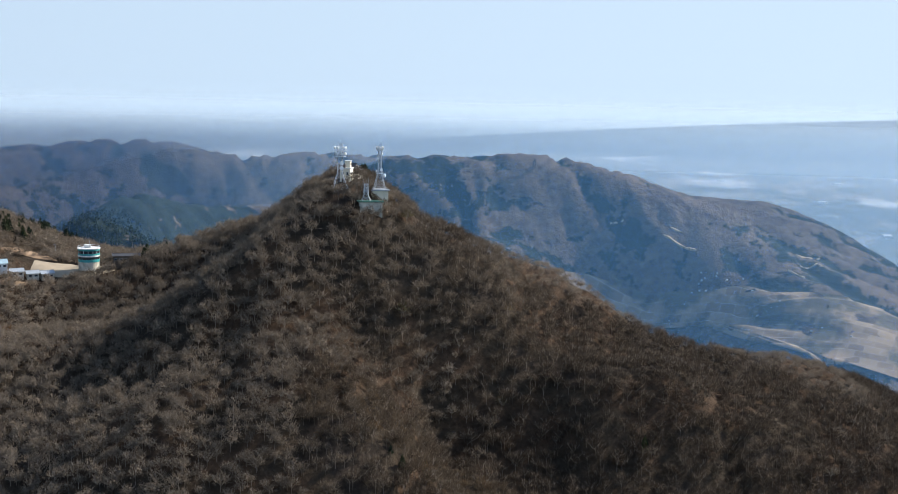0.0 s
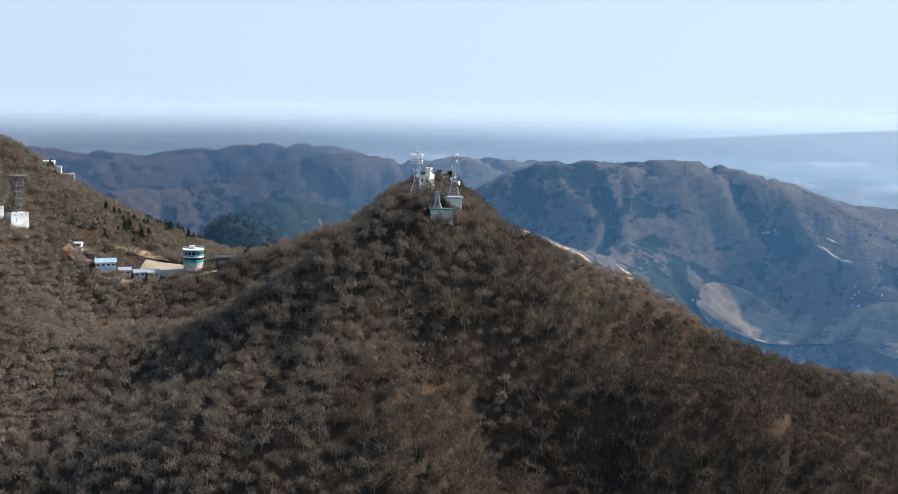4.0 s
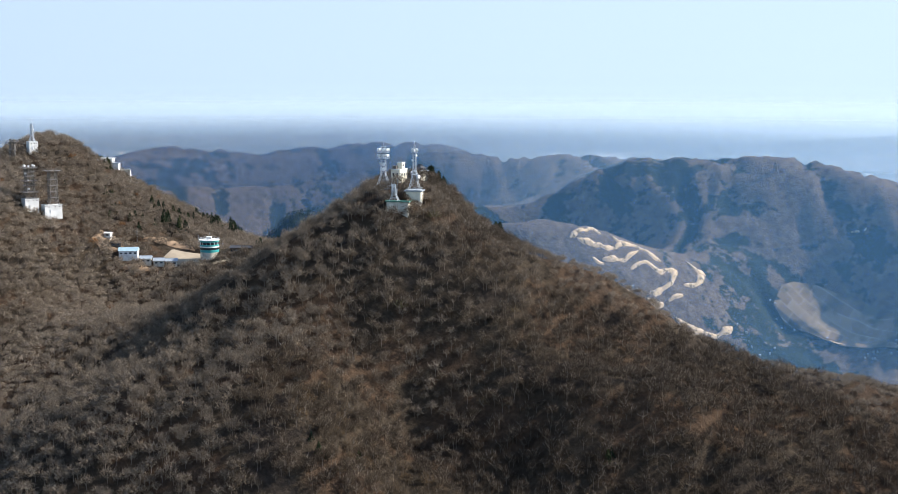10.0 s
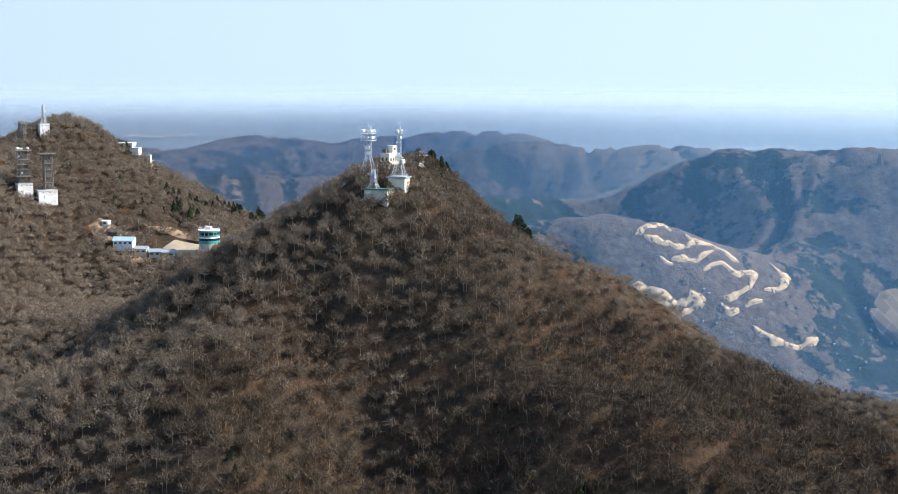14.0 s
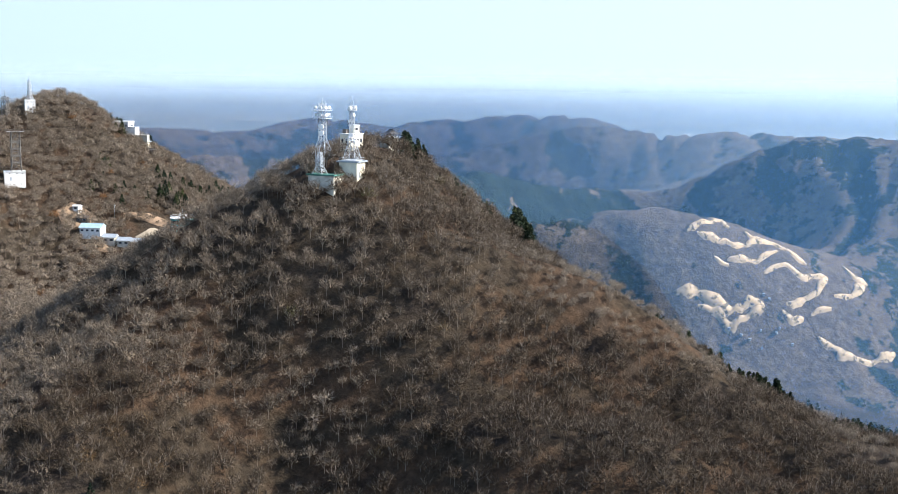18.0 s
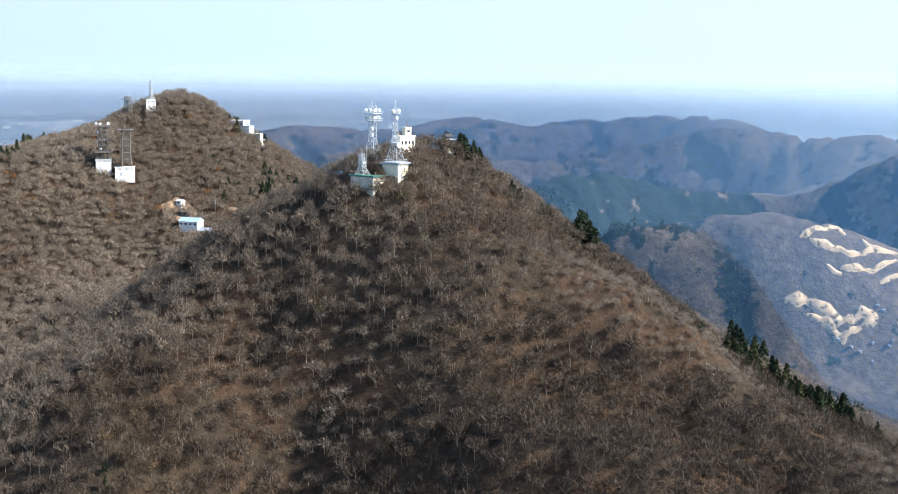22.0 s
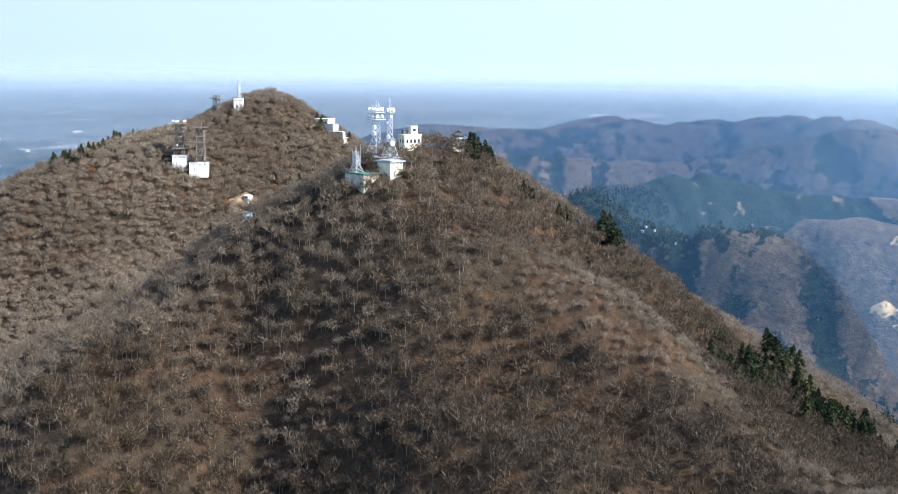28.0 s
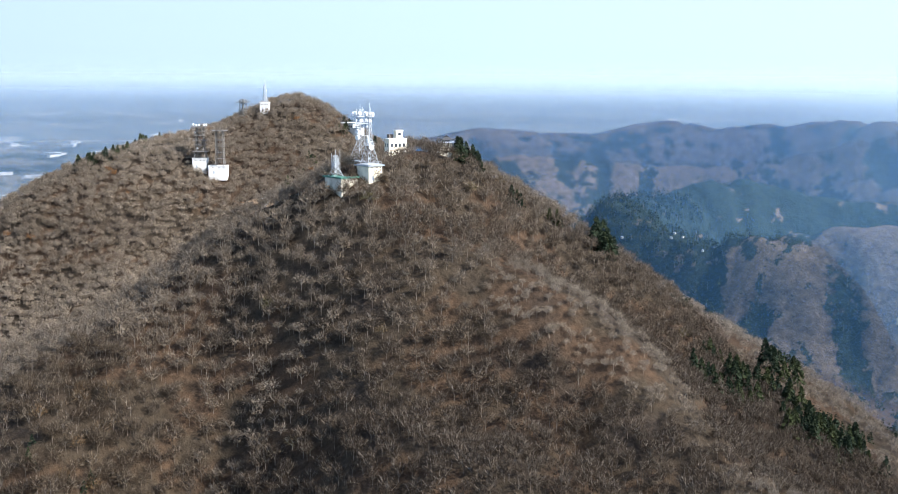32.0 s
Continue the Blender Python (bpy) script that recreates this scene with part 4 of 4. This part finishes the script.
lattice_tower(-366.0, 697.0, 411.0, 30, [(0, 1.9), (18.0, 1.5)], M_TOWER_STEEL, "slim dark steel mast with a wide cross deck",
              [(4.0, 2.2), (10.5, 2.2), (16.0, 3.8)], [], [(0, 0, 17.5, 5.0)], 0.34, 0.18, 4.5)
relay_house(-361.0, 711.0, 421.4, -32, (6.5, 6.0, 5.0), "small white relay hut on the ridge", M_WHITE_WALL, M_WHITE_WALL, 0.15, 5.0)
lattice_tower(-361.0, 711.0, 426.6, 20, [(0, 1.9), (4.0, 0.8), (12.5, 0.45)], M_WHITE_STEEL, "slim white lattice mast on the ridge", [(6.0, 1.0)], [(8.5, 40, 1.2, 0.5), (10.5, 200, 1.0, 0.4)], [(0, 0, 12.0, 4.0), (1.6, 0, 0, 9.0)], 0.2, 0.1, 1.8)


def upper_station():
    """The cable-lift house: white blocks stepped along the ridge, a glazed front and a terrace."""
    t = thing("lift_station", -342.5, 767.0, 407.0, 24, "white concrete upper lift station on the ridge", "building")
    part("wall", box(B(), (0, 0, -1.8), (11.0, 8.0, 15.0), 0, 0.06), M_WHITE_WALL, t)
    part("roof", box(B(), (0, 0, 5.9), (12.0, 9.0, 0.4), 0, 0.08), M_WHITE_WALL, t)
    part("wing", box(B(), (7.5, -1.0, -2.8), (5.0, 6.0, 10.0), 0, 0.06), M_WHITE_WALL, t)
    part("wing_roof", box(B(), (7.5, -1.0, 2.4), (5.6, 6.6, 0.35), 0, 0.06), M_GREY_ROOF, t)
    part("retaining_wall", box(B(), (13.5, -2.6, -5.0), (9.6, 3.0, 4.4), 0, 0.05), M_STAINED_WALL, t)
    part("deck", box(B(), (13.5, -3.0, -2.6), (10.0, 4.0, 0.5), 0, 0.05), M_STAINED_WALL, t)
    for k in range(6):
        part("railing", bar(B(), (8.6 + 1.95 * k, -4.9, -2.4), (8.6 + 1.95 * k, -4.9, -1.2), 0.14), M_WHITE_STEEL, t)
    part("handrail", bar(B(), (8.5, -4.9, -1.2), (18.5, -4.9, -1.2), 0.14), M_WHITE_STEEL, t)
    wall_windows(t, 3, 9.5, 8.0, 5, 1, 1.4, 1.4, 2.2, 4.6)
    wall_windows(t, 0, 6.5, 11.0, 3, 1, 1.4, 1.4, 2.2, 4.6)
    return t


upper_station()
shrine(-329, 773, ground_at(-329, 773, 0.2), 24, 0.8, "small dark-roofed hall beside the lift station")
rest_house(-321, 771, ground_at(-321, 771, 0.3), 24, (5, 3.6, 2.2), 0.8, M_DARK_ROOF, M_TIMBER, "low dark timber kiosk on the ridge deck", 2)
shrine(-384, 754, ground_at(-384, 754, 3.0), 30, 0.6, "tiny stone shrine among trees on the peak")


# ---- single trees ----
def tree_thing(kind, limbs, crown, mats, label, name, category):
    t = new(name)
    v, f = limbs
    mesh_object("trunk", v, f, [mats[0]], None, None, t)
    v, f = crown
    mesh_object("crown", v, f, [mats[1]], None, None, t)
    return tagged(t, label, category, kind)


M_TWIGS_ONE = twig_material("bare_twigs_single", [(0.0, (0.06, 0.043, 0.029)), (0.5, (0.085, 0.064, 0.044)), (0.85, (0.105, 0.084, 0.062)), (1.0, (0.13, 0.085, 0.045))], "object")
M_BARK_ONE = twig_material("bark_single", [(0.0, (0.14, 0.114, 0.09)), (1.0, (0.27, 0.23, 0.19))], "object")
M_NEEDLES_ONE = twig_material("needles_single", [(0.0, (0.014, 0.024, 0.015)), (0.6, (0.024, 0.036, 0.018)), (1.0, (0.045, 0.055, 0.02))], "object")

models = [tree_thing("winter trees on the near slope", *bare_tree(s + 60, 170, width=0.22, sprays=16), [M_BARK_ONE, M_TWIGS_ONE], "bare winter beech with grey-brown twigs on the slope", "bare_tree", "tree") for s in range(6)]
rng = np.random.default_rng(41)
for k, (x, y) in enumerate(zip(*NEAR_SINGLES)):
    z = ground_at(x, y)
    m = pose(x, y, z, 0, 0, rng.uniform(0, 360)) @ Matrix.Scale(rng.uniform(0.7, 1.12), 4)
    if k < len(models):
        models[k].matrix_world = m
    else:
        ob = copy_thing(models[k % len(models)], pose(0, 0, 0))
        ob.matrix_basis = m

# shrubs crowding the relay houses
for cx, cy, r in ((-41.5, 617, 5.4), (-36.5, 628.5, 5.4), (-57.5, 634.5, 4.6)):
    for i in range(15):
        a = radians(rng.uniform(150, 420))
        q = r + rng.uniform(0.3, 3.0)
        x, y = cx + q * math.cos(a), cy + q * math.sin(a)
        ob = copy_thing(models[i % len(models)], pose(0, 0, 0))
        ob.matrix_basis = pose(x, y, ground_at(x, y), 0, 0, rng.uniform(0, 360)) @ Matrix.Scale(rng.uniform(0.35, 0.58), 4)
        tagged(ob, "leafless shrub crowding a relay house wall", "shrub", "shrubs round the relay houses")
        ob.name = "shrub"

firs = [tree_thing("evergreens on the ridges", *conifer_tree(s + 5, 130, spread=3.3, width=1.15), [M_BARK_ONE, M_NEEDLES_ONE], "dark green conifer standing among bare trees", "conifer", "tree") for s in range(4)]
STANDS = [  # x, y, spread, how many, size
    (-48, 681, 2.6, 12, 1.1), (-44, 687, 2.5, 7, 1.0), (-35, 703, 2, 4, 0.9), (-267, 731, 2.5, 4, 0.9), (-259, 735, 2.5, 4, 0.9), (-273, 764, 3, 3, 0.8), (-274, 786, 3, 4, 0.9), (-266, 793, 4, 6, 1.0), (-246, 786, 4, 6, 1.1), (-268, 819, 5, 6, 1.0), (-343, 580, 2.5, 3, 0.95), (-341, 588, 2.5, 3, 0.95), (-343, 595, 2.5, 3, 1.0), (-346, 603, 2.5, 3, 0.95), (-345, 610, 2.5, 3, 0.9), (-368, 624, 3, 3, 0.95), (-362, 629, 3, 3, 0.85), (-362, 636, 3, 2, 0.8), (-375, 648, 3, 2, 0.8), (-323, 695, 3, 2, 0.5), (-304, 721, 3, 3, 0.6), (-333, 759, 3, 3, 0.8), (-24, 745, 3, 5, 1.2), (-35, 724, 3, 3, 0.9), (19, 814, 8, 10, 1.3), (45, 769, 8, 12, 1.3), (85, 786, 8, 12, 1.4), (-30, 747, 3, 6, 1.6), (-177, 702, 2, 2, 1.35), (-286, 751, 6, 6, 0.8), (-278, 763, 6, 6, 0.8),
    (-270, 783, 8, 6, 0.8), (-270, 716, 9, 5, 0.75), (-284, 704, 7, 4, 0.7), (-262, 738, 10, 7, 0.85), (60, 744, 10, 14, 1.1), (74, 775, 14, 22, 1.2), (44, 790, 14, 16, 1.2),
    (92, 780, 12, 16, 1.1), (-9, 495, 5, 4, 0.6), (-18, 480, 4, 3, 0.6), (94, 552, 3, 2, 0.7), (-382, 747, 7, 7, 0.6), (-352, 772, 5, 5, 0.75), (-333, 779, 4, 3, 0.8), (30, 764, 8, 5, 0.9), (-165, 712, 8, 6, 0.9),
]
k = 0
for cx, cy, spread, count, size in STANDS:
    for _ in range(count):
        x, y = cx + rng.normal() * spread * 0.6, cy + rng.normal() * spread * 0.6
        m = pose(x, y, ground_at(x, y), 0, 0, rng.uniform(0, 360)) @ Matrix.Scale(size * rng.uniform(0.75, 1.2), 4)
        if k < len(firs):
            firs[k].matrix_world = m
        else:
            copy_thing(firs[k % len(firs)], pose(0, 0, 0)).matrix_basis = m
        k += 1


# ---- the low country ----
def ribbon(name, line, width, mat, label, lift=1.2, category="ground"):
    """A strip of another cover that follows a line over the land, wider and narrower on its way."""
    p = np.array(line, float)
    cum = np.r_[0, np.cumsum(np.linalg.norm(np.diff(p, axis=0), axis=1))]
    n = max(6, int(cum[-1] / 2))
    s = np.linspace(0, cum[-1], n)
    q = np.stack([np.interp(s, cum, p[:, i]) for i in (0, 1)], -1)
    d = unit(np.gradient(q, axis=0))
    side = np.stack([-d[:, 1], d[:, 0]], -1)
    ends = np.clip(np.minimum(s, cum[-1] - s) / 6 + 0.3, 0, 1)
    verts, faces = [], []
    for k, f in enumerate((-1, -0.5, 0.5, 1)):
        w = 0.62 * width * ends * (0.2 + 1.6 * value_noise(s / 5 + p[0, 0], s * 0 + 7 * (f > 0), 3))
        e = q + side * (w * f / 2)[:, None]
        verts.append(np.c_[e, land(e[:, 0], e[:, 1]) + lift - (lift + 1 if k in (0, 3) else 0)])
    i = np.arange(n - 1)
    for k in range(3):
        faces.append(np.stack([k * n + i, k * n + i + 1, (k + 1) * n + i + 1, (k + 1) * n + i], -1))
    return tagged(mesh_object(name, np.concatenate(verts), np.concatenate(faces), [mat]), label, category, kind="structure")


FAIRWAYS = [
    ([(-61, 1014), (-55, 1025), (-48, 1041), (-40, 1037)], 8), ([(-55, 1017), (-45, 1023), (-33, 1029), (-25, 1040), (-17, 1053)], 6), ([(-31, 1042), (-24, 1044), (-15, 1055), (-5, 1059), (7, 1060)], 7),
    ([(-34, 1020), (-26, 1027), (-17, 1036), (-10, 1051)], 5), ([(-13, 1033), (-3, 1047), (9, 1050), (16, 1061), (20, 1063), (18, 1049), (11, 1038), (5, 1030)], 6), ([(25, 1082), (31, 1081), (36, 1082), (40, 1085), (37, 1066), (28, 1057)], 8),
]
GREENS = [
    ([(-59, 992), (-49, 999), (-37, 1004), (-24, 1007), (-15, 1017), (-6, 1020)], 8), ([(-44, 997), (-32, 1002), (-21, 1002), (-14, 1013), (-6, 1020)], 7),
    ([(4, 1026), (11, 1027), (16, 1033)], 6), ([(19, 1038), (29, 1049)], 5), ([(27, 1032), (44, 1033), (57, 1041), (70, 1057)], 8), ([(-41, 1015), (-32, 1019)], 4),
]
for line, w in FAIRWAYS + GREENS:
    ribbon("fairway", line, w, M_SAND, "pale winter-dry golf fairway in a wooded valley", category="fairway")
for line in ([(203, 1151), (217, 1142), (232, 1130)], [(211, 1158), (222, 1153)], [(307, 1090), (319, 1078)], [(322, 1120), (347, 1127)], [(155, 1167), (168, 1169)], [(322, 1104), (344, 1107)], [(-340, 948), (-320, 956), (-300, 962)]):
    ribbon("field_strip", line, 2.4, M_SAND, "pale dry field strip between wooded hills", category="field")


def farmland_material():
    m, n, l, b = material("winter_paddies")
    co, mp, br = n.new("ShaderNodeTexCoord"), n.new("ShaderNodeMapping"), n.new("ShaderNodeTexBrick")
    mp.inputs["Rotation"].default_value = (0, 0, 0.5)
    l.new(co.outputs["Object"], mp.inputs["Vector"])
    l.new(mp.outputs[0], br.inputs["Vector"])
    for k, v in (("Color1", (0.16, 0.115, 0.068, 1)), ("Color2", (0.29, 0.215, 0.13, 1)), ("Mortar", (0.38, 0.31, 0.22, 1)), ("Scale", 1.0), ("Mortar Size", 0.2), ("Brick Width", 13.0), ("Row Height", 8.0), ("Bias", 0.0)):
        br.inputs[k].default_value = v
    vary = ramp(n, l, noise_node(n, l, 0.03, 6), [(0.42, (0.35, 0.4, 0.36)), (0.52, (1.1, 1.08, 1.05))])
    l.new(mix_color(n, l, 1.0, br.outputs["Color"], vary, "MULTIPLY"), b.inputs["Base Color"])
    b.inputs["Roughness"].default_value = 0.95
    return m


M_FARM = farmland_material()
draped_patch("farmland", [(98, 1107), (104, 1123), (142, 1131), (179, 1114), (238, 1089), (320, 1055), (386, 1034), (398, 954), (353, 935), (299, 982), (222, 1061), (186, 1080), (114, 1093)], M_FARM, 2.2, "grey-brown winter paddy plots with pale lanes", "farmland", 1.3)


def cottage():
    t = thing("cottage", 0, 0, -50, 0, "small pale cottage in a valley village", "house", "village houses")
    part("wall", box(B(), (0, 0, 1.0), (4.0, 3.0, 3.0), 0, 0.03), M_STAINED_WALL, t)
    bm = B()
    v = [bm.verts.new(p) for p in ((-2.3, -1.8, 2.5), (2.3, -1.8, 2.5), (2.3, 1.8, 2.5), (-2.3, 1.8, 2.5), (-2.3, 0, 3.6), (2.3, 0, 3.6))]
    for f in ((0, 1, 5, 4), (2, 3, 4, 5), (0, 4, 3), (1, 2, 5), (3, 2, 1, 0)):
        bm.faces.new([v[i] for i in f])
    part("roof", bm, M_GREY_ROOF, t)
    part("window", box(B(), (0.6, -1.52, 1.4), (1.1, 0.05, 0.9)), M_GLASS, t)
    part("door", box(B(), (-1.1, -1.52, 1.0), (0.8, 0.05, 1.9)), M_TIMBER, t)
    return t


home = cottage()
VILLAGES = [(-7, 1007, 7, 5), (10, 1022, 9, 5), (86, 1060, 10, 7), (-194, 971, 9, 3), (-221, 958, 9, 3), (-247, 943, 8, 2), (115, 1102, 11, 12), (148, 1109, 12, 12), (194, 1073, 13, 14), (239, 1096, 9, 9), (282, 1048, 9, 8), (262, 1079, 10, 7), (329, 1005, 14, 8)]
first = True
for cx, cy, spread, count in VILLAGES:
    for _ in range(count):
        x, y = cx + rng.normal() * spread, cy + rng.normal() * spread * 0.6
        m = pose(x, y, ground_at(x, y, 0.4), 0, 0, rng.choice((10, 25, 100, 115)) + rng.normal() * 6) @ Matrix.Scale(0.42, 4)
        if first:
            home.matrix_world, first = m, False
        else:
            copy_thing(home, pose(0, 0, 0)).matrix_basis = m

# works and sheds scattered on the far plain
shed = thing("far_shed", 0, 0, 0, 0, "long white roofed works on the far plain", "shed", "works on the plain")
part("wall", box(B(), (0, 0, 0), (26, 12, 8), 0, 0.1), M_WHITE_WALL, shed)
part("roof", box(B(), (0, 0, 4.2), (27, 13, 0.5), 0, 0.1), M_WHITE_WALL, shed)
first = True
for i in range(220):
    a, r = radians(rng.uniform(66, 178)), rng.uniform(1500, 3600)
    x, y = 200 + r * math.cos(a), 250 + r * math.sin(a)
    m = pose(x, y, ground_at(x, y, 1), 0, 0, rng.uniform(0, 180)) @ Matrix.Diagonal((rng.uniform(0.4, 1.4), rng.uniform(0.4, 1.3), 0.6, 1))
    if first:
        shed.matrix_world, first = m, False
    else:
        copy_thing(shed, pose(0, 0, 0)).matrix_basis = m

lattice_tower(83, 1203, land_at(83, 1203), 0, [(0, 1.6), (9.0, 0.6)], M_DARK_STEEL, "small dark mast on a far ridge top", [(6.0, 1.3)], [], [(0, 0, 8.5, 2.5)], 0.35, 0.2, 3.0)
